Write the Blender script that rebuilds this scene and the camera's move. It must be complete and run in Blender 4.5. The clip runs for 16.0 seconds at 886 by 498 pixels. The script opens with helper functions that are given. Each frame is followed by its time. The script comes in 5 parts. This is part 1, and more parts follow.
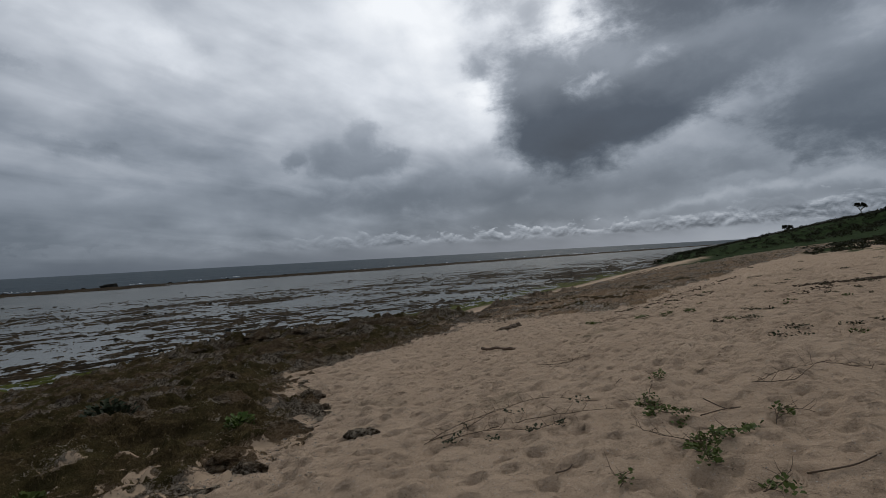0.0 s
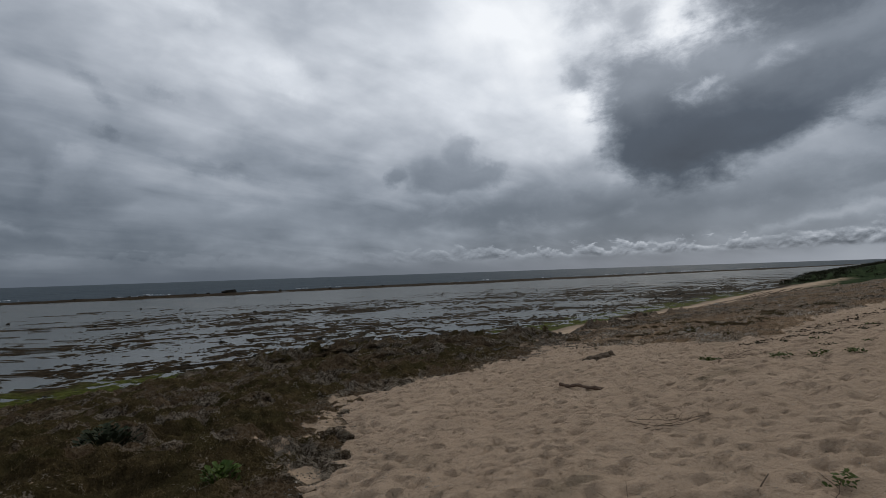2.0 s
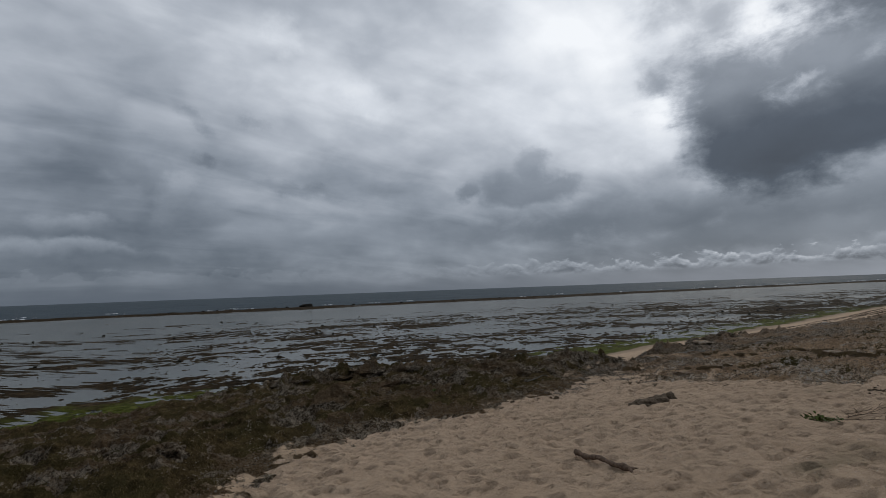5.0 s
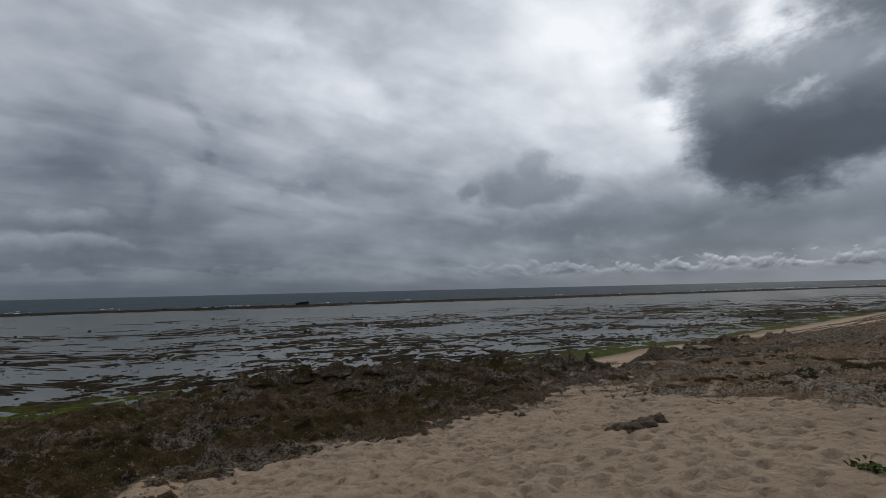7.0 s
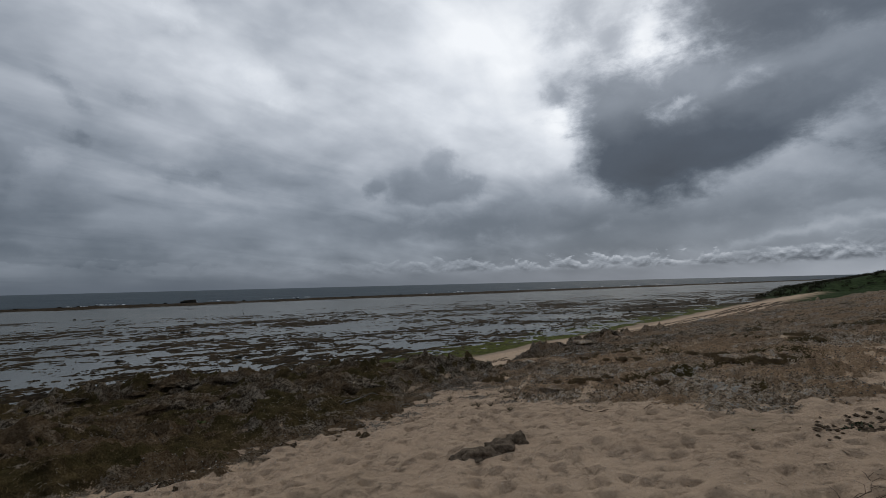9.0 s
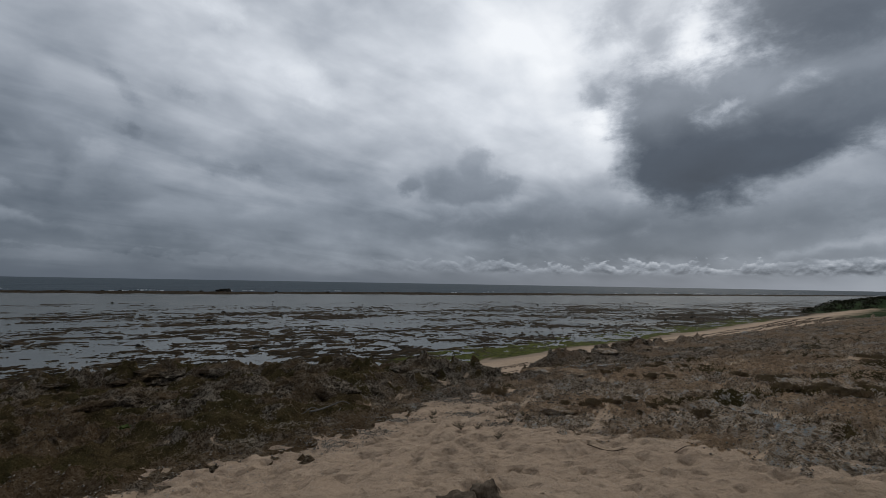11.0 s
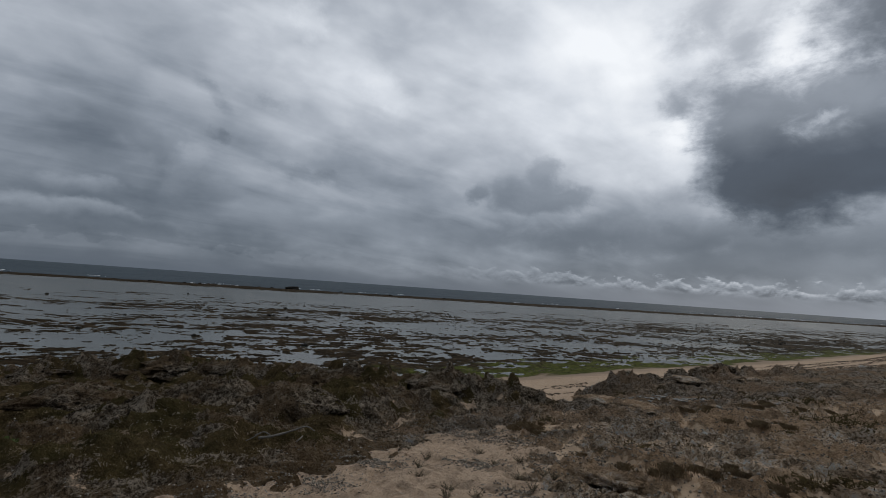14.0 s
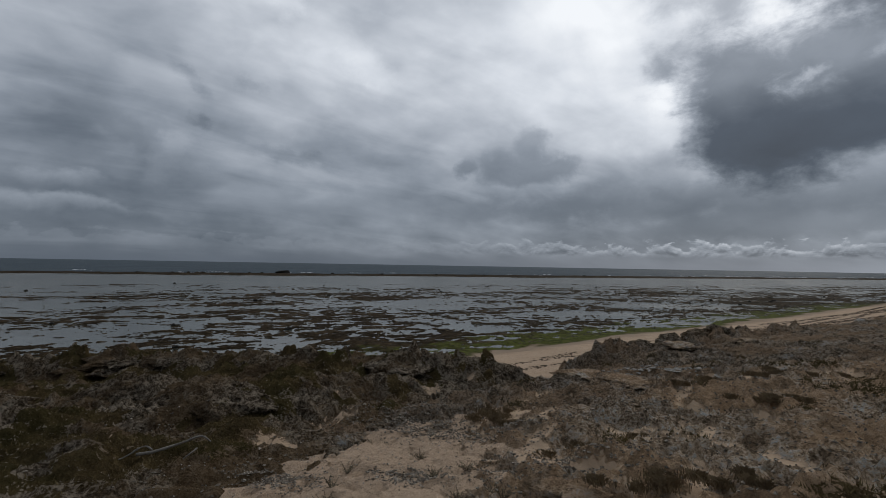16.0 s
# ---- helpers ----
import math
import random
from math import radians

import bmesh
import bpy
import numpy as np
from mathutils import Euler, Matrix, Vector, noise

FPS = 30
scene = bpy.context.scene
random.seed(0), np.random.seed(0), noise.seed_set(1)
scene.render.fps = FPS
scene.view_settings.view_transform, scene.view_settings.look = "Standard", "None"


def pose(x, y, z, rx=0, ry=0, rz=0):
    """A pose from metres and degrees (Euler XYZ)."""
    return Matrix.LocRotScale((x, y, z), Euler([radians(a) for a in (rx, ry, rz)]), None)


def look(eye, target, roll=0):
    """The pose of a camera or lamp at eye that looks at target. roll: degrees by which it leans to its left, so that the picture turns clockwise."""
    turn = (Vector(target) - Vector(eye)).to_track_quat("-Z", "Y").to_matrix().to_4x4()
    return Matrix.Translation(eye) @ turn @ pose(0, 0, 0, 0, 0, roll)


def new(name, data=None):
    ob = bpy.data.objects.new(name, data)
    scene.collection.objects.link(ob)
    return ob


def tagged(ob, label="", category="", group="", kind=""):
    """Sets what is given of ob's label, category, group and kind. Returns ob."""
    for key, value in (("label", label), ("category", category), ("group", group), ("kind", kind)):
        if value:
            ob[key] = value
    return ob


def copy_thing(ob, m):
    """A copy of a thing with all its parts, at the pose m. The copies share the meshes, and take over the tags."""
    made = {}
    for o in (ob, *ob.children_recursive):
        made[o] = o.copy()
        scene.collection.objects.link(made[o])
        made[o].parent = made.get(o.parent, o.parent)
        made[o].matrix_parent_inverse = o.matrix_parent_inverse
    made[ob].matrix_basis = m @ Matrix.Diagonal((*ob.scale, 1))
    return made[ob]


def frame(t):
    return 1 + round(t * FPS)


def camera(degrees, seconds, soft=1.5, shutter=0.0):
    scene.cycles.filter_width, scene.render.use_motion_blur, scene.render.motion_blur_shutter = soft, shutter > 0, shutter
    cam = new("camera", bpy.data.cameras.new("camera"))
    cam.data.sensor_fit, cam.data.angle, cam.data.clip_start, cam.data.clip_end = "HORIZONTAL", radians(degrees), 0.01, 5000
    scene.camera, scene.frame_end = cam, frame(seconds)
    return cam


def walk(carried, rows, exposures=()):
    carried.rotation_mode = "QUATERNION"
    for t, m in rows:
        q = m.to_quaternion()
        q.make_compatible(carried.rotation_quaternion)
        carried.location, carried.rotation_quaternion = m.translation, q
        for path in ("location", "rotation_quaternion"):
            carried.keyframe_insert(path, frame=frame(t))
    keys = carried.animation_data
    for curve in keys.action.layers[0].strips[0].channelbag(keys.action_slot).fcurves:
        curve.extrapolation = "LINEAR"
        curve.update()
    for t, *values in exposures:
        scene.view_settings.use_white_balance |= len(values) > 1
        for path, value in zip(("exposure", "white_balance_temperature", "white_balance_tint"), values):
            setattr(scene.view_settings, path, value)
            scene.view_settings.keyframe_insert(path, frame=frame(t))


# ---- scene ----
cam = camera(84.1, 16.0, soft=0.6)
PATH = [
    (0, (0.873, 3.41, 6.82), (0.852, 5.409, 6.843), -3.1),
    (0.5, (1.069, 3.859, 6.828), (1.049, 5.858, 6.893), -3.0),
    (1, (1.136, 4.371, 6.797), (0.967, 6.363, 6.866), 0.2),
    (1.5, (1.251, 4.886, 6.762), (0.923, 6.858, 6.837), -0.6),
    (2, (1.372, 5.426, 6.746), (0.969, 7.382, 6.842), -1.9),
    (2.5, (1.492, 5.979, 6.744), (1.091, 7.936, 6.834), -1.6),
    (3, (1.712, 6.504, 6.725), (1.339, 8.465, 6.837), -1.6),
    (3.5, (1.855, 7.033, 6.69), (1.47, 8.992, 6.815), -1.9),
    (4, (2.042, 7.573, 6.682), (1.683, 9.536, 6.809), -1.8),
    (4.5, (2.23, 8.116, 6.687), (1.723, 10.042, 6.87), -4.1),
    (5, (2.306, 8.66, 6.66), (1.621, 10.532, 6.824), -2.1),
    (5.2, (2.339, 8.886, 6.652), (1.624, 10.747, 6.81), -1.7),
    (7.5, (2.669, 11.673, 6.405), (2.014, 13.555, 6.572), -1.0),
    (8, (2.752, 12.228, 6.371), (2.244, 14.155, 6.542), -0.7),
    (8.5, (2.94, 12.74, 6.341), (2.616, 14.708, 6.481), -1.7),
    (10.8, (3.5, 14.939, 6.169), (3.119, 16.896, 6.321), 1.0),
    (11, (3.539, 15.124, 6.159), (3.094, 17.069, 6.298), 1.0),
    (11.5, (3.636, 15.593, 6.124), (3.037, 17.493, 6.292), 0.5),
    (12, (3.616, 16.047, 6.068), (2.986, 17.938, 6.235), 1.2),
    (12.5, (3.617, 16.512, 6.031), (2.985, 18.402, 6.193), 2.0),
    (13, (3.696, 16.994, 6.013), (3.09, 18.895, 6.151), 1.5),
    (13.5, (3.674, 17.421, 5.955), (3.074, 19.324, 6.087), 1.7),
    (14, (3.634, 17.833, 5.932), (2.935, 19.7, 6.092), 4.0),
    (14.5, (3.691, 18.282, 5.903), (2.896, 20.111, 6.048), 2.9),
    (15, (3.735, 18.675, 5.864), (3.194, 20.596, 5.997), 1.0),
    (15.5, (3.756, 19.063, 5.853), (3.273, 21.0, 5.975), 1.7),
    (16, (3.802, 19.391, 5.814), (3.138, 21.276, 5.879), 1.0),
]
walk(cam, [(t, look(eye, target, roll)) for t, eye, target, roll in PATH])

# ---------------------------------------------------------------- node helpers
def node(tree, kind, **inputs):
    n = tree.nodes.new(kind)
    for key, value in inputs.items():
        sock = n.inputs[int(key[1:])] if key[0] == "i" and key[1:].isdigit() else n.inputs[key.replace("_", " ")]
        if hasattr(value, "links"):
            tree.links.new(value, sock)
        else:
            sock.default_value = value
    return n


def calc(tree, op, a, b=None, c=None):
    n = tree.nodes.new("ShaderNodeMath")
    n.operation = op
    for i, v in enumerate((a, b, c)):
        if v is None:
            continue
        if hasattr(v, "links"):
            tree.links.new(v, n.inputs[i])
        else:
            n.inputs[i].default_value = v
    return n.outputs[0]


def ramp(tree, fac, stops, smooth=False):
    n = tree.nodes.new("ShaderNodeValToRGB")
    cr = n.color_ramp
    cr.interpolation = "EASE" if smooth else "LINEAR"
    while len(cr.elements) < len(stops):
        cr.elements.new(0.5)
    for e, (p, col) in zip(cr.elements, stops):
        e.position = p
        e.color = (*col, 1) if len(col) == 3 else col
    tree.links.new(fac, n.inputs[0])
    return n.outputs[0]


def span(tree, v, lo, hi, a=0.0, b=1.0):
    n = tree.nodes.new("ShaderNodeMapRange")
    n.interpolation_type = "SMOOTHSTEP"
    tree.links.new(v, n.inputs[0])
    for i, x in enumerate((lo, hi, a, b)):
        n.inputs[i + 1].default_value = x
    return n.outputs[0]


def mixed(tree, fac, a, b):
    n = tree.nodes.new("ShaderNodeMix")
    n.data_type = "RGBA"
    for sock, v in ((n.inputs[0], fac), (n.inputs[6], a), (n.inputs[7], b)):
        if hasattr(v, "links"):
            tree.links.new(v, sock)
        else:
            sock.default_value = v if not isinstance(v, tuple) or len(v) == 4 else (*v, 1)
    return n.outputs[2]


def noise_tex(tree, vec, scale, detail=5.0, rough=0.55, distort=0.0, kind="FBM"):
    n = tree.nodes.new("ShaderNodeTexNoise")
    n.noise_type = kind
    n.inputs["Scale"].default_value = scale
    n.inputs["Detail"].default_value = detail
    n.inputs["Roughness"].default_value = rough
    n.inputs["Distortion"].default_value = distort
    if vec is not None:
        tree.links.new(vec, n.inputs["Vector"])
    return n


# ---------------------------------------------------------------- world and sun
def build_world():
    w = bpy.data.worlds.new("overcast_sky")
    scene.world = w
    w.use_nodes = True
    t = w.node_tree
    t.nodes.clear()
    co = t.nodes.new("ShaderNodeTexCoord").outputs["Generated"]
    sep = node(t, "ShaderNodeSeparateXYZ", Vector=co)
    X, Y, Z = sep.outputs
    zc = calc(t, "MAXIMUM", Z, 0.0)
    # cloud deck seen from below: plane coordinates
    den = calc(t, "ADD", zc, 0.20)
    plane = node(t, "ShaderNodeCombineXYZ", X=calc(t, "DIVIDE", X, den), Y=calc(t, "DIVIDE", Y, den)).outputs[0]
    az0 = calc(t, "MULTIPLY", calc(t, "ARCTAN2", X, Y), 57.29578)
    el0 = calc(t, "MULTIPLY", calc(t, "ARCSINE", Z), 57.29578)
    # edges of the clouds are ragged: shift the angles by noise
    wob = noise_tex(t, co, 7.0, 8.0, 0.66)
    ws = node(t, "ShaderNodeSeparateColor", Color=wob.outputs["Color"])
    az = calc(t, "MULTIPLY_ADD", calc(t, "SUBTRACT", ws.outputs[0], 0.5), 9.0, az0)
    el = calc(t, "MULTIPLY_ADD", calc(t, "SUBTRACT", ws.outputs[1], 0.5), 6.5, el0)

    def blob(a, e, ra, re, tilt=0.0, inner=0.45, A=az, E=el):
        da, de = calc(t, "SUBTRACT", A, a), calc(t, "SUBTRACT", E, e)
        c, s = math.cos(radians(tilt)), math.sin(radians(tilt))
        u = calc(t, "ADD", calc(t, "MULTIPLY", da, c / ra), calc(t, "MULTIPLY", de, s / ra))
        v = calc(t, "ADD", calc(t, "MULTIPLY", da, -s / re), calc(t, "MULTIPLY", de, c / re))
        r = calc(t, "SQRT", calc(t, "ADD", calc(t, "MULTIPLY", u, u), calc(t, "MULTIPLY", v, v)))
        return span(t, r, inner, 1.25, 1.0, 0.0)

    def add(total, amount, f):
        return calc(t, "MULTIPLY_ADD", f, amount, total)

    flatv = node(t, "ShaderNodeMapping", Vector=co, Scale=(1.0, 1.0, 1.8)).outputs[0]
    big = noise_tex(t, flatv, 3.4, 3.0, 0.5, 0.2).outputs[0]
    fine = noise_tex(t, flatv, 9.5, 5.0, 0.5, 0.15).outputs[0]
    # bands of the deck run towards a bearing of about 30 degrees
    pl = node(t, "ShaderNodeSeparateXYZ", Vector=plane)
    along = calc(t, "ADD", calc(t, "MULTIPLY", pl.outputs[0], 0.50 * 0.9), calc(t, "MULTIPLY", pl.outputs[1], 0.87 * 0.9))
    across = calc(t, "ADD", calc(t, "MULTIPLY", pl.outputs[0], 0.87 * 2.1), calc(t, "MULTIPLY", pl.outputs[1], -0.50 * 2.1))
    streak = noise_tex(t, node(t, "ShaderNodeCombineXYZ", X=along, Y=across).outputs[0], 1.5, 5.0, 0.5, 0.6).outputs[0]
    rag = calc(t, "MULTIPLY", calc(t, "SUBTRACT", noise_tex(t, flatv, 13.0, 8.0, 0.64, 0.2).outputs[0], 0.5), 2.3)
    # overall brightness of the deck
    L = calc(t, "SUBTRACT", span(t, el0, 0.5, 24.0, 0.46, 0.75), span(t, el0, 32.0, 62.0, 0.0, -0.07))
    L = calc(t, "SUBTRACT", L, span(t, calc(t, "ABSOLUTE", az0), 55.0, 120.0, 0.0, 0.06))
    L = calc(t, "SUBTRACT", L, calc(t, "MULTIPLY", span(t, az0, -24.0, -60.0), span(t, el0, 2.0, 16.0, 0.09, 0.09)))
    L = calc(t, "SUBTRACT", L, calc(t, "MULTIPLY", span(t, az0, 26.0, 40.0), span(t, el0, 6.0, 14.0, 0.0, 0.18)))
    L = add(L, 0.13, blob(2, 24, 28, 17, 0, 0.05, az0, el0))
    L = add(L, 0.34, calc(t, "SUBTRACT", big, 0.5))
    L = add(L, 0.24, calc(t, "SUBTRACT", fine, 0.5))
    L = add(L, 0.30, calc(t, "MULTIPLY", calc(t, "SUBTRACT", streak, 0.5), span(t, el0, 3.0, 14.0, 0.5, 1.0)))

    def over(total, shapes, amp, soft, base, lift, mid, opacity=1.0):
        """A cloud of joined ellipses with ragged edges, paler towards its top."""
        field = None
        for a, e, ra, re, tilt in shapes:
            da, de = calc(t, "SUBTRACT", az1, a), calc(t, "SUBTRACT", el1, e)
            c, s = math.cos(radians(tilt)), math.sin(radians(tilt))
            u = calc(t, "ADD", calc(t, "MULTIPLY", da, c / ra), calc(t, "MULTIPLY", de, s / ra))
            v = calc(t, "ADD", calc(t, "MULTIPLY", da, -s / re), calc(t, "MULTIPLY", de, c / re))
            f = calc(t, "SUBTRACT", 1.0, calc(t, "SQRT", calc(t, "ADD", calc(t, "MULTIPLY", u, u), calc(t, "MULTIPLY", v, v))))
            field = f if field is None else calc(t, "SMOOTH_MAX", field, f, 0.25)
        field = calc(t, "MULTIPLY_ADD", rag, amp, field)
        mask = calc(t, "MULTIPLY", span(t, field, -1.7 * soft, 2.3 * soft), opacity)
        shade = calc(t, "MULTIPLY_ADD", calc(t, "SUBTRACT", el1, mid), lift, base)
        shade = calc(t, "MULTIPLY_ADD", rag, 0.05, shade)
        shade = calc(t, "MULTIPLY_ADD", calc(t, "SUBTRACT", big, 0.5), 0.30, shade)
        return calc(t, "ADD", calc(t, "MULTIPLY", total, calc(t, "SUBTRACT", 1.0, mask)), calc(t, "MULTIPLY", shade, mask))

    warp = noise_tex(t, co, 7.0, 6.0, 0.55)
    wq = node(t, "ShaderNodeSeparateColor", Color=warp.outputs["Color"])
    az1 = calc(t, "MULTIPLY_ADD", calc(t, "SUBTRACT", wq.outputs[0], 0.5), 10.0, az0)
    el1 = calc(t, "MULTIPLY_ADD", calc(t, "SUBTRACT", wq.outputs[1], 0.5), 5.0, el0)
    # bright breaks in the deck
    for a, e, ra, re, tilt, amount in ((15.0, 25.0, 3.0, 3.4, -15, 0.13), (4.6, 17.0, 2.6, 4.2, 10, 0.08), (-1.0, 27.0, 8.0, 6.0, 0, 0.08),
                                       (-28.5, 21.5, 4.5, 2.4, -25, 0.09), (-38.3, 27.5, 2.6, 2.0, 0, 0.08), (4.0, 12.6, 4.0, 2.0, 0, 0.07)):
        L = add(L, amount, blob(a, e, ra, re, tilt, 0.15))
    # thin blue-grey gaps
    for a, e, ra, re, tilt, amount in ((-47.5, 18.3, 2.4, 1.0, -25, -0.07), (-41.5, 19.2, 1.8, 0.9, -15, -0.06), (-46.2, 14.7, 1.8, 0.7, -10, -0.06), (-37.0, 11.6, 5.0, 1.0, -8, -0.06)):
        L = add(L, amount, blob(a, e, ra, re, tilt, 0.2))
    # layered stratus under the deck
    L = over(L, [(-30, 6.4, 22, 1.3, 0)], 0.9, 0.5, 0.46, 0.01, 6.5, 0.6)
    L = over(L, [(4, 7.2, 20, 1.7, 1), (20, 6.3, 14, 2.5, 3)], 0.9, 0.40, 0.41, 0.02, 7.0, 0.92)
    L = over(L, [(14, 4.7, 12, 0.8, 2)], 0.9, 0.4, 0.44, 0.02, 4.7, 0.6)
    # ragged fragment beside the heavy cloud
    L = over(L, [(4.6, 20.6, 2.6, 1.5, 40), (7.6, 23.3, 3.4, 2.0, 50), (10.4, 26.0, 3.2, 2.4, 40), (7.2, 28.4, 3.0, 2.6, 60)], 1.5, 0.55, 0.60, 0.012, 22.0, 0.85)
    # the heavy dark cloud
    L = over(L, [(11.5, 18.6, 6.4, 3.6, 0), (18.5, 20.0, 7.5, 3.4, 0), (29.0, 19.6, 12.0, 5.4, 6)], 0.8, 0.26, 0.46, 0.014, 18.0, 0.95)
    L = over(L, [(26.5, 26.0, 9.4, 5.4, 0), (34.0, 25.0, 9.0, 4.0, -20)], 0.5, 0.22, 0.375, 0.012, 23.5)
    L = over(L, [(14.0, 13.0, 7.0, 4.6, -6), (22.5, 14.7, 11.5, 3.5, 15), (27.0, 16.6, 10.5, 2.8, 16)], 0.42, 0.20, 0.27, 0.026, 12.5)
    L = add(L, 0.17, blob(17.2, 18.3, 1.6, 0.7, 20, 0.1))
    # its neighbour over the headland
    L = over(L, [(43.5, 10.6, 10.4, 4.0, 0), (50, 14, 12, 6, 0)], 0.8, 0.22, 0.30, 0.020, 8.5)
    # small dark cumulus out at sea
    L = over(L, [(-12.9, 11.5, 3.1, 1.7, 0), (-9.2, 13.3, 1.9, 2.3, 15), (-6.9, 11.2, 2.7, 1.2, 0), (-9.8, 10.9, 4.4, 1.3, 0), (-17.8, 10.9, 1.5, 0.8, 0)], 0.8, 0.22, 0.485, 0.026, 11.0, 0.82)
    # torn cumulus to seaward
    L = over(L, [(-52.0, 12.6, 3.6, 1.0, -36), (-50.2, 10.6, 1.2, 2.6, 10), (-57.0, 10.6, 3.0, 0.7, -10)], 0.6, 0.3, 0.46, 0.01, 11.0, 0.7)
    L = over(L, [(-47.9, 11.4, 1.2, 1.9, 0), (-46.6, 9.6, 3.4, 1.4, -14), (-49.0, 9.2, 1.8, 1.6, 0)], 0.6, 0.24, 0.49, 0.036, 9.2, 0.9)
    L = over(L, [(-57.6, 7.2, 3.6, 1.2, -4), (-60.8, 7.4, 2.2, 1.0, 0)], 0.6, 0.2, 0.44, 0.09, 7.2, 0.9)
    L = over(L, [(-58.0, 5.2, 5.6, 1.1, -3), (-52.6, 4.7, 3.6, 0.8, -8)], 0.6, 0.2, 0.44, 0.10, 4.9, 0.9)
    L = over(L, [(-56.0, 3.7, 8.0, 0.6, -2)], 0.7, 0.4, 0.385, 0.02, 3.7, 0.8)
    # row of small cumulus over the horizon, lit on their upper edges
    right = span(t, az0, -40.0, 22.0, 0.10, 1.0)

    def puff_noise(up):
        low = node(t, "ShaderNodeCombineXYZ", X=calc(t, "MULTIPLY", az0, 0.42), Y=calc(t, "MULTIPLY", calc(t, "ADD", el0, up), 0.75)).outputs[0]
        return noise_tex(t, low, 1.0, 7.0, 0.58, 0.3).outputs[0]
    puffs = puff_noise(0.0)
    gaps = noise_tex(t, node(t, "ShaderNodeCombineXYZ", X=calc(t, "MULTIPLY", az0, 0.11), Y=calc(t, "MULTIPLY", el0, 0.25)).outputs[0], 1.0, 4.0, 0.5).outputs[0]
    rise = calc(t, "MULTIPLY_ADD", span(t, az0, 14.0, 40.0), 1.3, 2.45)
    heap = calc(t, "MULTIPLY_ADD", calc(t, "SUBTRACT", rise, el0), 0.20, puffs)
    heap = calc(t, "ADD", heap, calc(t, "MULTIPLY", calc(t, "SUBTRACT", gaps, 0.5), 0.55))
    body = calc(t, "MULTIPLY", span(t, heap, 0.46, 0.56), span(t, el0, 1.0, 1.7))
    body = calc(t, "MULTIPLY", body, calc(t, "MULTIPLY", span(t, el0, 4.6, 6.2, 1.0, 0.0), span(t, right, 0.0, 0.8, 0.35, 1.0)))
    rim = calc(t, "SUBTRACT", puffs, puff_noise(0.32))
    shade = calc(t, "MULTIPLY_ADD", rim, calc(t, "MULTIPLY", right, 1.1), 0.47)
    shade = calc(t, "MULTIPLY_ADD", span(t, heap, 0.68, 0.52), calc(t, "MULTIPLY", right, 0.13), shade)
    L = calc(t, "ADD", calc(t, "MULTIPLY", L, calc(t, "SUBTRACT", 1.0, body)), calc(t, "MULTIPLY", shade, body))
    # pale streaks and a dark shelf over the headland
    L = over(L, [(28, 4.0, 6.0, 0.5, 8), (35, 4.75, 3.5, 0.5, 6), (40, 5.0, 3.4, 0.7, 4)], 1.3, 0.35, 0.62, 0.02, 4.4, 0.6)
    L = over(L, [(27, 2.9, 5.5, 0.6, 3), (34, 3.4, 7.0, 0.8, 2), (31, 5.6, 3.0, 0.4, 5)], 1.0, 0.3, 0.43, 0.03, 3.2, 0.85)
    haze = span(t, el0, 0.0, 2.0, 1.0, 0.0)
    L = calc(t, "ADD", calc(t, "MULTIPLY", L, calc(t, "SUBTRACT", 1.0, calc(t, "MULTIPLY", haze, 0.8))), calc(t, "MULTIPLY", haze, calc(t, "ADD", calc(t, "MULTIPLY_ADD", right, 0.12, 0.27), span(t, az0, 12.0, 36.0, 0.0, 0.12))))
    col = ramp(t, L, [(0.0, (0.025, 0.030, 0.040)), (0.30, (0.068, 0.087, 0.116)), (0.42, (0.137, 0.163, 0.200)),
                      (0.55, (0.252, 0.286, 0.337)), (0.70, (0.425, 0.463, 0.522)), (0.85, (0.66, 0.70, 0.76)), (1.0, (0.88, 0.91, 0.95))])
    # clear sky far above the deck shows faintly in blue
    sky = t.nodes.new("ShaderNodeTexSky")
    sky.sky_type, sky.sun_disc = "NISHITA", False
    sky.sun_elevation, sky.sun_rotation = radians(SUN_EL), radians(SUN_AZ)
    skyb = node(t, "ShaderNodeBackground", Color=sky.outputs[0], Strength=0.002)
    cloud = node(t, "ShaderNodeBackground", Color=col, Strength=SKY)
    both = node(t, "ShaderNodeAddShader", i0=skyb.outputs[0], i1=cloud.outputs[0])
    out = t.nodes.new("ShaderNodeOutputWorld")
    t.links.new(both.outputs[0], out.inputs[0])


SUN_EL, SUN_AZ, SKY = 34.0, 14.0, 1.0
build_world()
sun = new("sun", bpy.data.lights.new("sun", "SUN"))
sun.data.energy, sun.data.angle, sun.data.color = 0.66, radians(9), (1.0, 0.96, 0.90)
sa, se = radians(SUN_AZ), radians(SUN_EL)
sun.matrix_world = look((0, 0, 60), (-math.sin(sa) * math.cos(se), -math.cos(sa) * math.cos(se), 60 - math.sin(se)))

# ---------------------------------------------------------------- noise for shapes
rng = np.random.default_rng(7)
PERM = np.concatenate([rng.permutation(1024)] * 2)
ANG = rng.uniform(0, 2 * np.pi, 1024)
GX, GY = np.cos(ANG), np.sin(ANG)


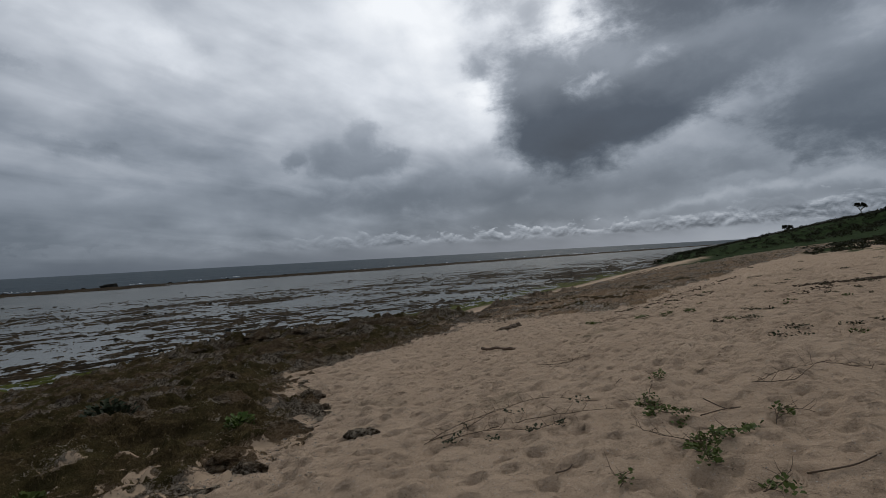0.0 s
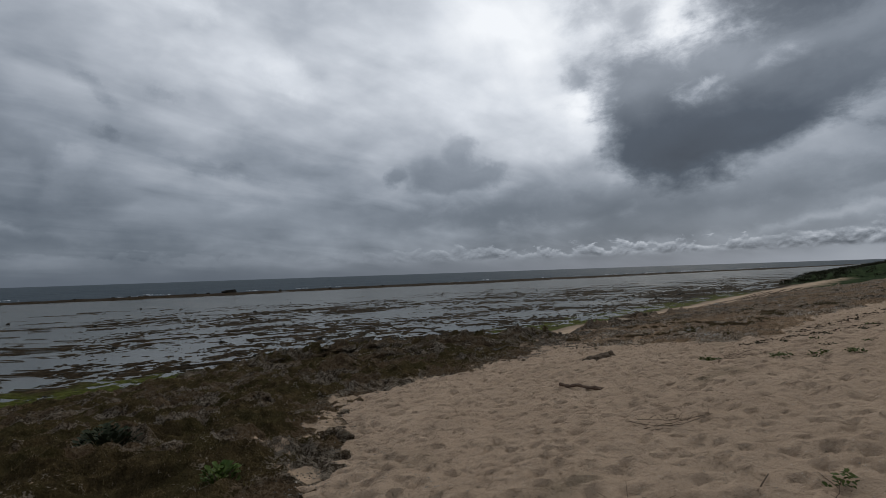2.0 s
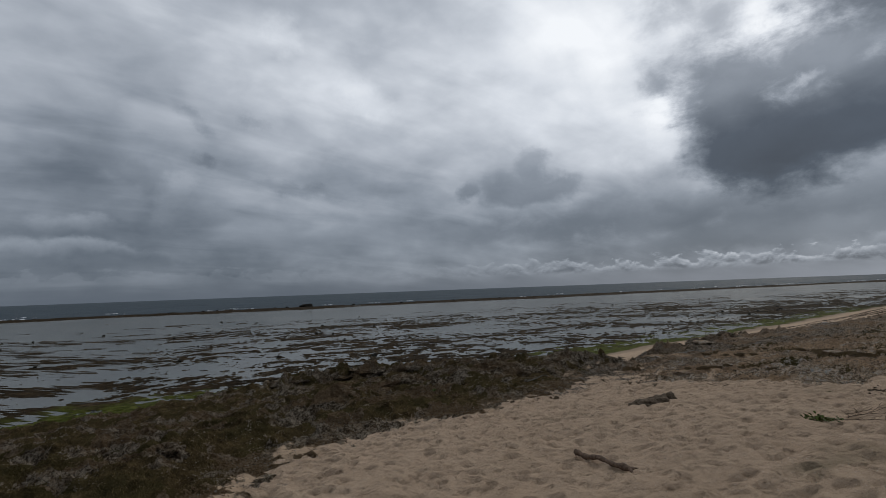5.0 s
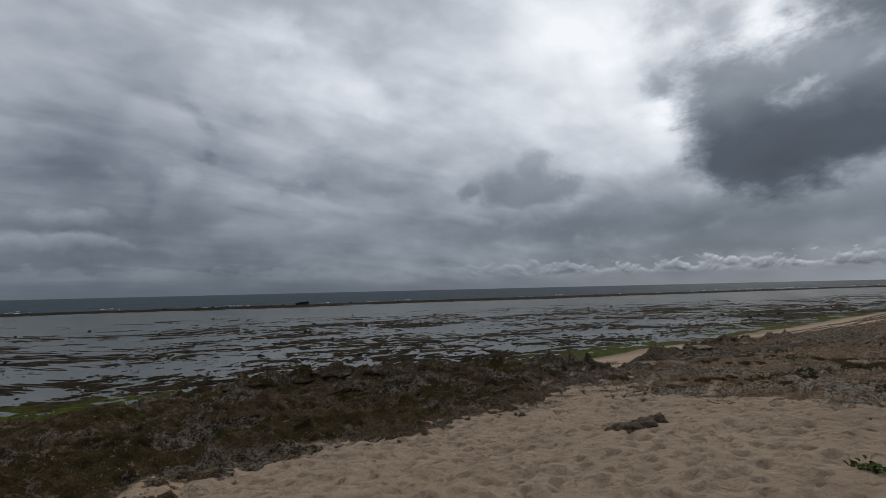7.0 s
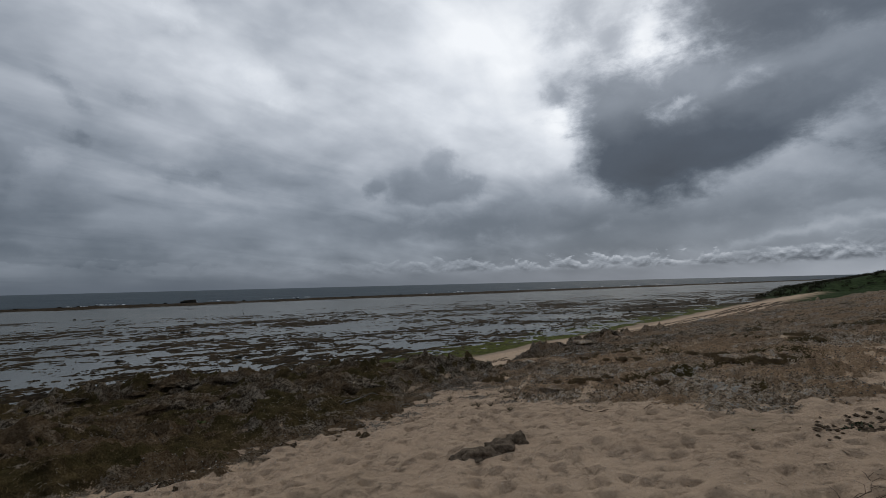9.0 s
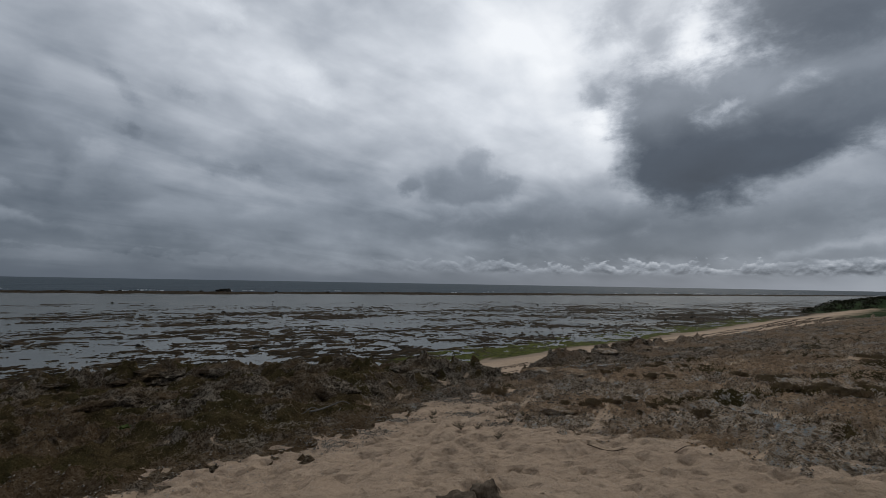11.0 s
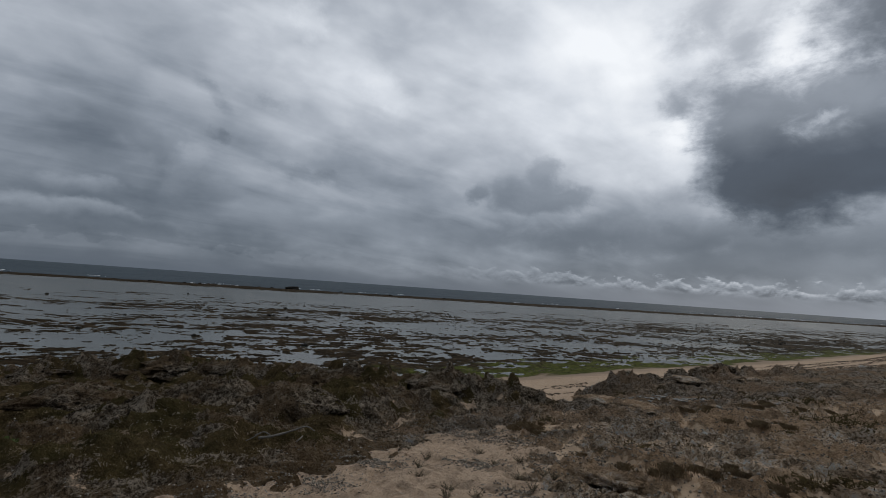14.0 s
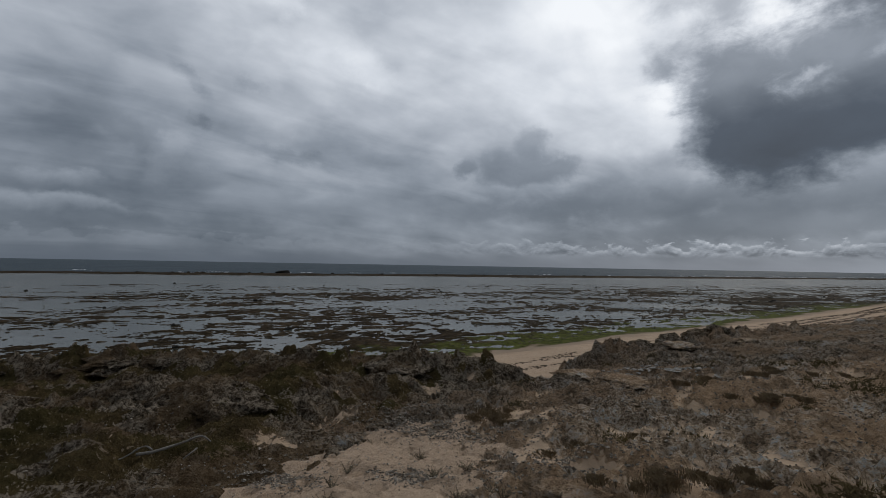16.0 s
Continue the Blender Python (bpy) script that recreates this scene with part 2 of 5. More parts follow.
def perlin(x, y, seed=0):
    xi, yi = np.floor(x).astype(int), np.floor(y).astype(int)
    fx, fy = x - xi, y - yi
    u, v = fx * fx * fx * (fx * (fx * 6 - 15) + 10), fy * fy * fy * (fy * (fy * 6 - 15) + 10)

    def g(i, j):
        h = PERM[(PERM[(xi + i + seed * 37) & 1023] + yi + j + seed * 91) & 1023]
        return GX[h] * (fx - i) + GY[h] * (fy - j)
    a, b, c, d = g(0, 0), g(1, 0), g(0, 1), g(1, 1)
    return (a + u * (b - a) + v * ((c + u * (d - c)) - (a + u * (b - a)))) * 1.4


def fbm(x, y, octaves=4, gain=0.5, seed=0):
    total, amp = np.zeros_like(x), 1.0
    for i in range(octaves):
        total += amp * perlin(x * 2 ** i + 13.7 * i, y * 2 ** i - 7.1 * i, seed + i)
        amp *= gain
    return total


def ridged(x, y, octaves=5, gain=0.55, seed=0):
    total, amp, prev, norm = np.zeros_like(x), 1.0, 1.0, 0.0
    for i in range(octaves):
        n = 1 - np.abs(perlin(x * 2.1 ** i + 5.3 * i, y * 2.1 ** i + 9.7 * i, seed + i))
        n = n * n * prev
        total += amp * n
        norm += amp
        prev = np.clip(n * 1.6, 0, 1)
        amp *= gain
    return total / norm


def cells(x, y, seed=0):
    """Distance to the nearest of scattered points, one a cell, and that point's random number."""
    xi, yi = np.floor(x).astype(int), np.floor(y).astype(int)
    best, who = np.full(x.shape, 9.0), np.zeros(x.shape)
    for i in (-1, 0, 1):
        for j in (-1, 0, 1):
            h = PERM[(PERM[(xi + i + seed * 17) & 1023] + yi + j + seed * 53) & 1023]
            px, py = xi + i + 0.15 + 0.7 * PERM[h] / 1024, yi + j + 0.15 + 0.7 * PERM[h + 7] / 1024
            d = np.hypot(x - px, y - py)
            near = d < best
            best, who = np.where(near, d, best), np.where(near, PERM[h + 301] / 1024, who)
    return best, who


def step(v, lo, hi):
    k = np.clip((v - lo) / (hi - lo), 0, 1)
    return k * k * (3 - 2 * k)


# ---------------------------------------------------------------- the lie of the land
# s runs seaward across the shore, a along it
def shore(x, y):
    return -0.826 * x + 0.563 * y, 0.563 * x + 0.826 * y


S_TABLE = np.linspace(-400, 700, 22001)
Z_TABLE = np.interp(S_TABLE, [-400, -60, -20, -5, 1.2, 5.2, 7.3, 9.5, 12, 14, 16.3, 24, 32, 35, 60, 700],
                    [6.1, 5.85, 5.75, 5.72, 5.42, 4.80, 4.42, 4.18, 3.86, 3.42, 2.85, 1.45, 0.10, -0.13, -0.15, -0.15])
Z_TABLE = np.convolve(np.pad(Z_TABLE, 15, mode="edge"), np.ones(31) / 31, "valid")


def rock_plane(s):
    return 5.50 - 0.128 * s - 0.10 * np.maximum(s - 13.5, 0) * step(s, 12, 16)


def far_dip(s, a):
    """The shore sinks lower towards the bay before the headland."""
    return 1.3 * step(a, 50, 120) * step(s, -30, -4) * step(s, 24, 14)


def gap_dip(x, y):
    """The sandy notch between the two outcrops."""
    f = np.clip(((x - 2.75) * -1.3 + (y - 29.0) * 7.0) / (1.3 ** 2 + 7.0 ** 2), 0, 1)
    return 0.50 * np.exp(-(((x - 2.75 + 1.3 * f) ** 2 + (y - 29.0 - 7.0 * f) ** 2) / 0.75 ** 2)) * step(y, 27.5, 30.5)


def crest_line(x, y):
    return -0.68 * x + 0.73 * y + 9 * perlin(x / 60, y / 60, 40) + 4 * perlin(x / 17, y / 17, 41)


def hill(x, y):
    """The overgrown headland."""
    s, a = shore(x, y)
    prof = np.interp(s, [-200, -60, -27, -8, 19, 30, 35, 38], [17, 16, 13.4, 9.9, 4.5, 2.9, 2.0, 0])
    k = step(a + 6 * perlin(x / 25, y / 25, 50), 172, 192)
    k2 = step(a + 0.9 * s, 128, 205) * step(-s, -2, 25)
    return prof, np.maximum(k, k2)


def reef_relief(x, y, s, a, flat):
    """Low exposed patches, the lagoon and the outer crest of the reef."""
    u, v = 0.73 * x + 0.68 * y, -0.68 * x + 0.73 * y
    lagoon = np.interp(v, [0, 80, 105, 125, 160, 900], [0, 0, -0.12, -0.40, -1.0, -1.2])
    cover = np.interp(s, [30, 36, 45, 70, 700], [0.45, 0.20, 0.02, 0.0, 0.0])
    m = 0.62 * fbm(u / 15 + 0.5 * perlin(u / 6, v / 6, 68), v / 9, 6, 0.80, 60) + 0.34 * perlin(u / 3.6, v / 3.0, 69) + 0.34 * fbm(u / 45, v / 22, 2, 0.5, 66)
    for px, py, long, wide in ((-32, 52.5, 10, 5.5), (-9, 63.5, 9, 5), (-19, 48, 5, 2.4), (-64, 59, 12, 8), (13, 105, 10, 9), (-22, 85, 14, 7), (2, 82, 9, 6)):
        du, dv = 0.89 * (x - px) + 0.46 * (y - py), -0.46 * (x - px) + 0.89 * (y - py)
        m = m - 0.62 * np.exp(-((du / long) ** 2 + (dv / wide) ** 2))
    cr = crest_line(x, y)
    crest = step(cr, 228, 240) * step(cr, 283, 276)
    m = m + 1.2 * ridged(u / 2.4, v / 1.9, 5, 0.8, 75) - 0.51 + lagoon
    m = m + 0.55 * fbm(u / 2.0 + 0.3 * perlin(u / 5, v / 3, 78), v / 0.8, 4, 0.75, 77) * step(s, 240, 90)
    k3 = m + cover + 0.13 + 0.55 * step(a, 24, 12) * step(s, 43, 36)
    dz = flat * (np.clip(k3 * 0.16, -0.12, 0.05 + 0.05 * np.clip(k3, 0, 1)) + 0.12 * step(m + cover, -0.3, 0.1))
    dz = dz + crest * (0.42 + 0.22 * fbm(u / 14, v / 9, 4, 0.6, 70) + 0.12 * perlin(u / 55, v / 55, 71)) * step(s, 60, 100)
    return dz - 6 * step(cr, 285, 330) * step(s, 60, 100)


def ground_z(x, y, detail=True):
    x, y = np.asarray(x, float), np.asarray(y, float)
    s, a = shore(x, y)
    sw = s + 0.5 * perlin(x / 9, y / 9, 3) + 0.9 * step(s, 20, 32) * perlin(x / 14, y / 14, 4)
    sw = sw + 7.0 * step(a, 24, 12) * step(s, 20, 25)
    z = np.interp(sw, S_TABLE, Z_TABLE)
    # limestone shelf under the outcrops, cut by the sandy gap
    shelf = step(17.0 - s, 0.2, 1.4) * (1 - step(2.3 - np.hypot(x - 1.7, y - 33.3), 0, 0.9)) * step(a, 14, 17)
    z = np.maximum(z, z + shelf * (rock_plane(s) - 0.07 - 0.42 * step(a, 40, 52) * step(s, 11, 16) - 0.22 * step(s, 13.5, 16.5) - gap_dip(x, y) - z))
    z = z - far_dip(s, a)
    prof, k = hill(x, y)
    z = z + k * np.maximum(prof - z, -1) * step(s, 40, 36)
    # reef flat: low exposed patches among shallow water
    flat = step(s, 31, 37) * (1 - k * step(s, 40, 36))
    on = flat > 0
    if on.any():
        add = np.zeros_like(z)
        add[on] = reef_relief(x[on], y[on], s[on], a[on], flat[on])
        z = z + add
    if detail:
        land = step(s, 33, 29)
        soft = land * step(s, 19, 13)
        z = z + land * 0.03 * fbm(x / 1.7, y / 1.7, 3, 0.5, 80)
        z = z + soft * (0.055 * perlin(x / 0.36, y / 0.26, 83) + 0.030 * perlin(x / 0.75, y / 0.6, 85) + 0.028 * np.abs(perlin(x / 0.20, y / 0.16, 84)))
        d, who = cells(x / 0.27, y / 0.22, 5)
        z = z - soft * np.where(who > 0.35, (0.036 + 0.066 * who) * np.exp(-(d / 0.25) ** 2), 0)
        z = z + soft * np.where(who > 0.35, 0.026 * np.exp(-((d - 0.42) / 0.13) ** 2), 0)
    return z


def height(x, y):
    return float(ground_z(np.array([x]), np.array([y]))[0])


def lines(*parts):
    """Grid lines: stretches of (from, to, first step, growth)."""
    out = []
    for a, b, h, g in parts:
        p = a
        while p < b - 0.3 * h:
            out.append(p)
            p += h
            h = max(h * g, (b - a) / 900)
    out.append(parts[-1][1])
    return np.array(out)


def sheet(name, x, y, z, material, keep=None, attrs=None):
    """A mesh object from grids of coordinates."""
    rows, cols = x.shape
    co = np.stack([x, y, z], -1).reshape(-1, 3)
    i = np.arange(rows * cols).reshape(rows, cols)
    q = np.stack([i[:-1, :-1], i[:-1, 1:], i[1:, 1:], i[1:, :-1]], -1).reshape(-1, 4)
    if keep is not None:
        kf = keep.reshape(-1)
        q = q[kf[q].any(1)]
        used = np.zeros(rows * cols, bool)
        used[q] = True
        remap = np.cumsum(used) - 1
        co, q = co[used], remap[q]
    me = bpy.data.meshes.new(name)
    me.vertices.add(len(co))
    me.vertices.foreach_set("co", co.astype(np.float32).ravel())
    me.loops.add(q.size)
    me.loops.foreach_set("vertex_index", q.astype(np.int32).ravel())
    me.polygons.add(len(q))
    me.polygons.foreach_set("loop_start", np.arange(0, q.size, 4, dtype=np.int32))
    me.polygons.foreach_set("loop_total", np.full(len(q), 4, np.int32))
    me.polygons.foreach_set("use_smooth", np.ones(len(q), bool))
    me.update(calc_edges=True)
    for key, val in (attrs or {}).items():
        at = me.attributes.new(key, "FLOAT", "POINT")
        val = val.reshape(-1)
        at.data.foreach_set("value", (val[used] if keep is not None else val).astype(np.float32))
    me.materials.append(material)
    return new(name, me)


# ---------------------------------------------------------------- materials
def material(name):
    m = bpy.data.materials.new(name)
    m.use_nodes = True
    t = m.node_tree
    return m, t, t.nodes["Principled BSDF"]


def bump(t, height_out, strength, distance, normal=None):
    n = node(t, "ShaderNodeBump", Height=height_out, Strength=strength, Distance=distance)
    if normal is not None:
        t.links.new(normal, n.inputs["Normal"])
    return n.outputs[0]


def attr(t, name):
    n = t.nodes.new("ShaderNodeAttribute")
    n.attribute_name = name
    return n.outputs["Fac"]


def position(t):
    return t.nodes.new("ShaderNodeNewGeometry").outputs["Position"]


def pits(t, vec, scale, smooth=0.6):
    n = t.nodes.new("ShaderNodeTexVoronoi")
    n.feature = "SMOOTH_F1"
    n.inputs["Scale"].default_value = scale
    n.inputs["Smoothness"].default_value = smooth
    t.links.new(vec, n.inputs["Vector"])
    return n.outputs["Distance"]


def ground_material():
    m, t, b = material("beach_and_reef")
    p = position(t)
    grain = noise_tex(t, p, 160, 3, 0.7).outputs[0]
    speck = noise_tex(t, p, 55, 4, 0.75).outputs[0]
    tone = noise_tex(t, p, 0.7, 5, 0.6).outputs[0]
    sand = ramp(t, tone, [(0.3, (0.405, 0.283, 0.188)), (0.7, (0.500, 0.360, 0.247))])
    sand = mixed(t, span(t, grain, 0.40, 0.62, 0.0, 0.7), sand, (0.56, 0.425, 0.307, 1))
    sand = mixed(t, span(t, speck, 0.58, 0.66, 0.0, 0.8), sand, (0.14, 0.105, 0.075, 1))
    sand = mixed(t, span(t, speck, 0.38, 0.32, 0.0, 0.75), sand, (0.66, 0.62, 0.55, 1))
    wet = attr(t, "wet")
    sand = mixed(t, wet, sand, (0.26, 0.20, 0.145, 1))
    # reef flat: brown weed on limestone, green algae by the beach
    rn = calc(t, "ADD", calc(t, "MULTIPLY", noise_tex(t, p, 1.6, 9, 0.75).outputs[0], 0.7), calc(t, "MULTIPLY", noise_tex(t, p, 0.22, 4, 0.6).outputs[0], 0.3))
    rock = ramp(t, rn, [(0.36, (0.007, 0.005, 0.003)), (0.50, (0.030, 0.020, 0.010)), (0.58, (0.064, 0.043, 0.023)), (0.68, (0.15, 0.108, 0.062))])
    gn = noise_tex(t, p, 2.2, 6, 0.65).outputs[0]
    green = ramp(t, gn, [(0.3, (0.022, 0.022, 0.006)), (0.5, (0.074, 0.082, 0.015)), (0.72, (0.155, 0.158, 0.042))])
    rock = mixed(t, attr(t, "algae"), rock, green)
    bush = noise_tex(t, p, 0.8, 8, 0.7).outputs[0]
    veg = ramp(t, bush, [(0.3, (0.012, 0.020, 0.008)), (0.55, (0.032, 0.050, 0.018)), (0.75, (0.075, 0.088, 0.035))])
    col = mixed(t, attr(t, "reef"), sand, rock)
    col = mixed(t, attr(t, "veg"), col, veg)
    t.links.new(col, b.inputs["Base Color"])
    t.links.new(span(t, attr(t, "reef"), 0, 1, 0.95, 0.8), b.inputs["Roughness"])
    b.inputs["Specular IOR Level"].default_value = 0.02
    h = calc(t, "ADD", calc(t, "MULTIPLY", grain, 0.5), calc(t, "MULTIPLY", speck, 0.8))
    ripple = noise_tex(t, p, 7.5, 5, 0.68, 0.4).outputs[0]
    dent = span(t, pits(t, p, 6.0, 0.35), 0.10, 0.45)
    n1 = bump(t, h, 1.0, 0.014, bump(t, ripple, 1.0, 0.07, bump(t, dent, 0.8, 0.045)))
    t.links.new(bump(t, rn, attr(t, "reef"), 0.15, n1), b.inputs["Normal"])
    return m


def rock_material(name, dark, mid, light, warm, grit, relief):
    """Karst limestone: pits at three sizes, their shade and pale rim highlights put into the colour, soil stains, turf
    and blown sand.
    """
    m, t, b = material(name)
    p = position(t)
    w = noise_tex(t, p, 5.0, 5, 0.6)
    off = node(t, "ShaderNodeVectorMath", i0=w.outputs["Color"], i1=(0.5, 0.5, 0.5))
    off.operation = "SUBTRACT"
    sc = node(t, "ShaderNodeVectorMath", i0=off.outputs[0])
    sc.operation = "SCALE"
    sc.inputs["Scale"].default_value = 0.22
    q = node(t, "ShaderNodeVectorMath", i0=p, i1=sc.outputs[0]).outputs[0]
    big = noise_tex(t, p, 0.6, 6, 0.62).outputs[0]
    med = noise_tex(t, p, 4.0, 8, 0.72).outputs[0]
    fine = noise_tex(t, p, 26, 7, 0.75).outputs[0]
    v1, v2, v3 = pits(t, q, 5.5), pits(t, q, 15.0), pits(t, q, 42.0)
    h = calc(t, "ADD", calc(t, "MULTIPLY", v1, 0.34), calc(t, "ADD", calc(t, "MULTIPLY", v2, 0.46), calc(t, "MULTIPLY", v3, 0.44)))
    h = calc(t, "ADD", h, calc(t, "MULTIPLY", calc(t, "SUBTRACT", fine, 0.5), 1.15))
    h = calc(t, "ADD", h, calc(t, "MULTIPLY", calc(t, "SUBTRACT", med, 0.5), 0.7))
    # bump height h also paints shade into the pits and highlights on the rims
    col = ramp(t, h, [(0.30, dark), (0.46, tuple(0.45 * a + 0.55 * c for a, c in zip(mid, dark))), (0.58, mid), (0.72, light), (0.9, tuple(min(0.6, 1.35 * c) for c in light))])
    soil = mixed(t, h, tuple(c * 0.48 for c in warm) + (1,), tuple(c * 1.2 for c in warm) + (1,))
    stain = calc(t, "ADD", big, calc(t, "MULTIPLY", calc(t, "SUBTRACT", fine, 0.5), 0.35))
    col = mixed(t, span(t, stain, 0.43, 0.58, 0.0, 0.85), col, soil)
    gn = noise_tex(t, p, 3.4, 8, 0.75).outputs[0]
    turf = ramp(t, calc(t, "ADD", gn, calc(t, "MULTIPLY", calc(t, "SUBTRACT", fine, 0.5), 0.5)), [(0.3, (0.034, 0.024, 0.012)), (0.52, (0.115, 0.082, 0.039)), (0.75, (0.240, 0.170, 0.082))])
    turf = mixed(t, span(t, noise_tex(t, p, 1.1, 4, 0.6).outputs[0], 0.42, 0.62, 0.0, 0.65), turf, mixed(t, gn, (0.028, 0.025, 0.010, 1), (0.135, 0.112, 0.042, 1)))
    # turf gives way to bare rock in a ragged line
    ragged = calc(t, "ADD", attr(t, "turf"), calc(t, "MULTIPLY", calc(t, "SUBTRACT", h, 0.55), -1.6))
    col = mixed(t, span(t, ragged, 0.40, 0.60), col, turf)
    sandc = mixed(t, fine, (0.35, 0.250, 0.165, 1), (0.47, 0.345, 0.236, 1))
    drift = calc(t, "ADD", attr(t, "sandy"), calc(t, "MULTIPLY", calc(t, "SUBTRACT", h, 0.55), -1.6))
    drift = calc(t, "ADD", drift, calc(t, "MULTIPLY", calc(t, "SUBTRACT", big, 0.5), grit))
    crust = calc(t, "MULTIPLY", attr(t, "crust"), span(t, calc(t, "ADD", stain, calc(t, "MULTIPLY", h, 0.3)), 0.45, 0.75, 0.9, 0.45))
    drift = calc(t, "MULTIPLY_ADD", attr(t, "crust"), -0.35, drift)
    # crust colour carries the same painted pit shade and rim highlight by h
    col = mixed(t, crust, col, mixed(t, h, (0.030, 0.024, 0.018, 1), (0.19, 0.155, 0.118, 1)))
    col = mixed(t, span(t, drift, 0.42, 0.78), col, sandc)
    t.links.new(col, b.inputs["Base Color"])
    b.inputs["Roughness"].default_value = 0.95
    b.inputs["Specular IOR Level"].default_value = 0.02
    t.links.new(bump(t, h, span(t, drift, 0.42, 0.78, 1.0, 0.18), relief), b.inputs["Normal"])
    return m


def water_material(name, base, rough, scale, strength, far, dist, low, high):
    """Diffuse shallows under a rippled gloss that grows towards grazing, but never to a full mirror."""
    m, t, b = material(name)
    p = position(t)
    mp = node(t, "ShaderNodeMapping", Vector=p, Scale=(1.0, 1.6, 1.0), Rotation=(0, 0, 0.75)).outputs[0]
    wn = noise_tex(t, mp, scale, 5, 0.6, 0.3).outputs[0]
    patch = noise_tex(t, mp, scale * 0.03, 4, 0.6).outputs[0]
    ruffle = noise_tex(t, node(t, "ShaderNodeMapping", Vector=p, Scale=(1.0, 3.0, 1.0), Rotation=(0, 0, -0.8)).outputs[0], 0.05, 5, 0.6).outputs[0]
    col = mixed(t, span(t, patch, 0.35, 0.65), base, far)
    nrm = bump(t, wn, strength, dist)
    body = node(t, "ShaderNodeBsdfDiffuse", Color=col, Normal=nrm)
    gloss = node(t, "ShaderNodeBsdfGlossy", Color=(1.0, 0.98, 0.945, 1), Normal=nrm)
    t.links.new(span(t, ruffle, 0.40, 0.62, rough, rough * 2.2), gloss.inputs["Roughness"])
    fr = node(t, "ShaderNodeFresnel", IOR=1.333, Normal=nrm).outputs[0]
    fac = span(t, fr, 0.02, 0.50, low, high)
    fac = calc(t, "MULTIPLY", fac, span(t, ruffle, 0.42, 0.62, 1.0, 0.90))
    mix = node(t, "ShaderNodeMixShader", i0=fac, i1=body.outputs[0], i2=gloss.outputs[0])
    t.links.new(mix.outputs[0], t.nodes["Material Output"].inputs["Surface"])
    t.nodes.remove(b)
    return m


def plain(name, c1, c2, scale=30.0, rough=0.85, bumps=0.4, dist=0.01):
    m, t, b = material(name)
    p = position(t)
    n = noise_tex(t, p, scale, 6, 0.65).outputs[0]
    t.links.new(ramp(t, n, [(0.3, c1), (0.7, c2)]), b.inputs["Base Color"])
    b.inputs["Roughness"].default_value = rough
    b.inputs["Specular IOR Level"].default_value = 0.12
    t.links.new(bump(t, n, bumps, dist), b.inputs["Normal"])
    return m


SAND = ground_material()
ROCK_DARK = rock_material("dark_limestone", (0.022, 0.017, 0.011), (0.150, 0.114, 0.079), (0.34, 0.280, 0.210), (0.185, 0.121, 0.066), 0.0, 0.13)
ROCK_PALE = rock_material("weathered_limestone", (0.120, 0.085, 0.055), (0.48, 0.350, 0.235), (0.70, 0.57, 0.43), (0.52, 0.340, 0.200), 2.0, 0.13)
WATER = water_material("lagoon_water", (0.060, 0.057, 0.044, 1), 0.08, 5.0, 0.16, (0.080, 0.082, 0.066, 1), 0.05, 0.09, 0.49)
SEA = water_material("sea_water", (0.030, 0.050, 0.066, 1), 0.40, 0.5, 1.0, (0.045, 0.066, 0.084, 1), 0.6, 0.02, 0.08)

# ---------------------------------------------------------------- ground
def build_ground():
    # columns fan out with distance so that the sheet stays fine in front of the walker
    c = lines((-3000, -400, 500, 1.0), (-400, -90, 60, 0.9), (-90, -30, 3.0, 0.97), (-30, -7, 0.20, 0.993), (-7, -2.5, 0.09, 1.0), (-2.5, 8.5, 0.046, 1.0), (8.5, 32, 0.06, 1.013), (32, 90, 1.5, 1.05), (90, 400, 25, 1.3), (400, 3000, 500, 1.0))
    r = lines((-3000, -200, 500, 1), (-200, -12, 25, 0.9), (-12, 4, 1.0, 0.95), (4, 22, 0.047, 1.0), (22, 70, 0.062, 1.0085), (70, 430, 0.48, 1.0062), (430, 5000, 8, 1.12))
    cc, rr = np.meshgrid(c, r)
    y = rr
    w = np.maximum(1.0, 0.0333 * (rr - 30) + 1.0)
    x = np.clip(cc * w, -5200, 5200)
    z = ground_z(x, y)
    s, a = shore(x, y)
    _, k = hill(x, y)
    n = fbm(x / 3.0, y / 3.0, 4, 0.6, 90)
    beach = 31.6 - 7.0 * step(a, 24, 12)
    reef = step(s + 1.2 * n, beach, beach + 1.0)
    algae = step(s + 1.5 * n, beach - 0.1, beach + 1.2) * step(s + 3.4 * n - 5.0 * step(a, 24, 14), 39, 35.0) * step(a, 150, 115)
    lane = step(np.abs(s + 6.0 + 0.05 * (a - 60) + 2 * n), 2.6, 1.6) * step(a, 110, 90)
    veg = np.clip(step(k + 0.05 * n, 0.03, 0.10) * step(s, 37, 33) + step(-s + 4 * n, 20, 30) + step(a + 9 * n + 3 * np.clip(-s, 0, 4), 44, 52) * step(s + 3 * n, 3, 0) * (1 - lane) + step(a + 12 * n, 95, 125) * step(s + 2 * n, 23, 19), 0, 1) * step(y, -100, 20)
    wet = step(s + 1.0 * n, 27.5, 31) * step(s, 34, 32) * 0.7
    g = sheet("ground", x, y, z, SAND, attrs={"reef": reef, "algae": algae, "veg": veg, "wet": wet})
    tagged(g, "pale beige sand beach sloping to a brown weedy reef flat", "ground", kind="structure")


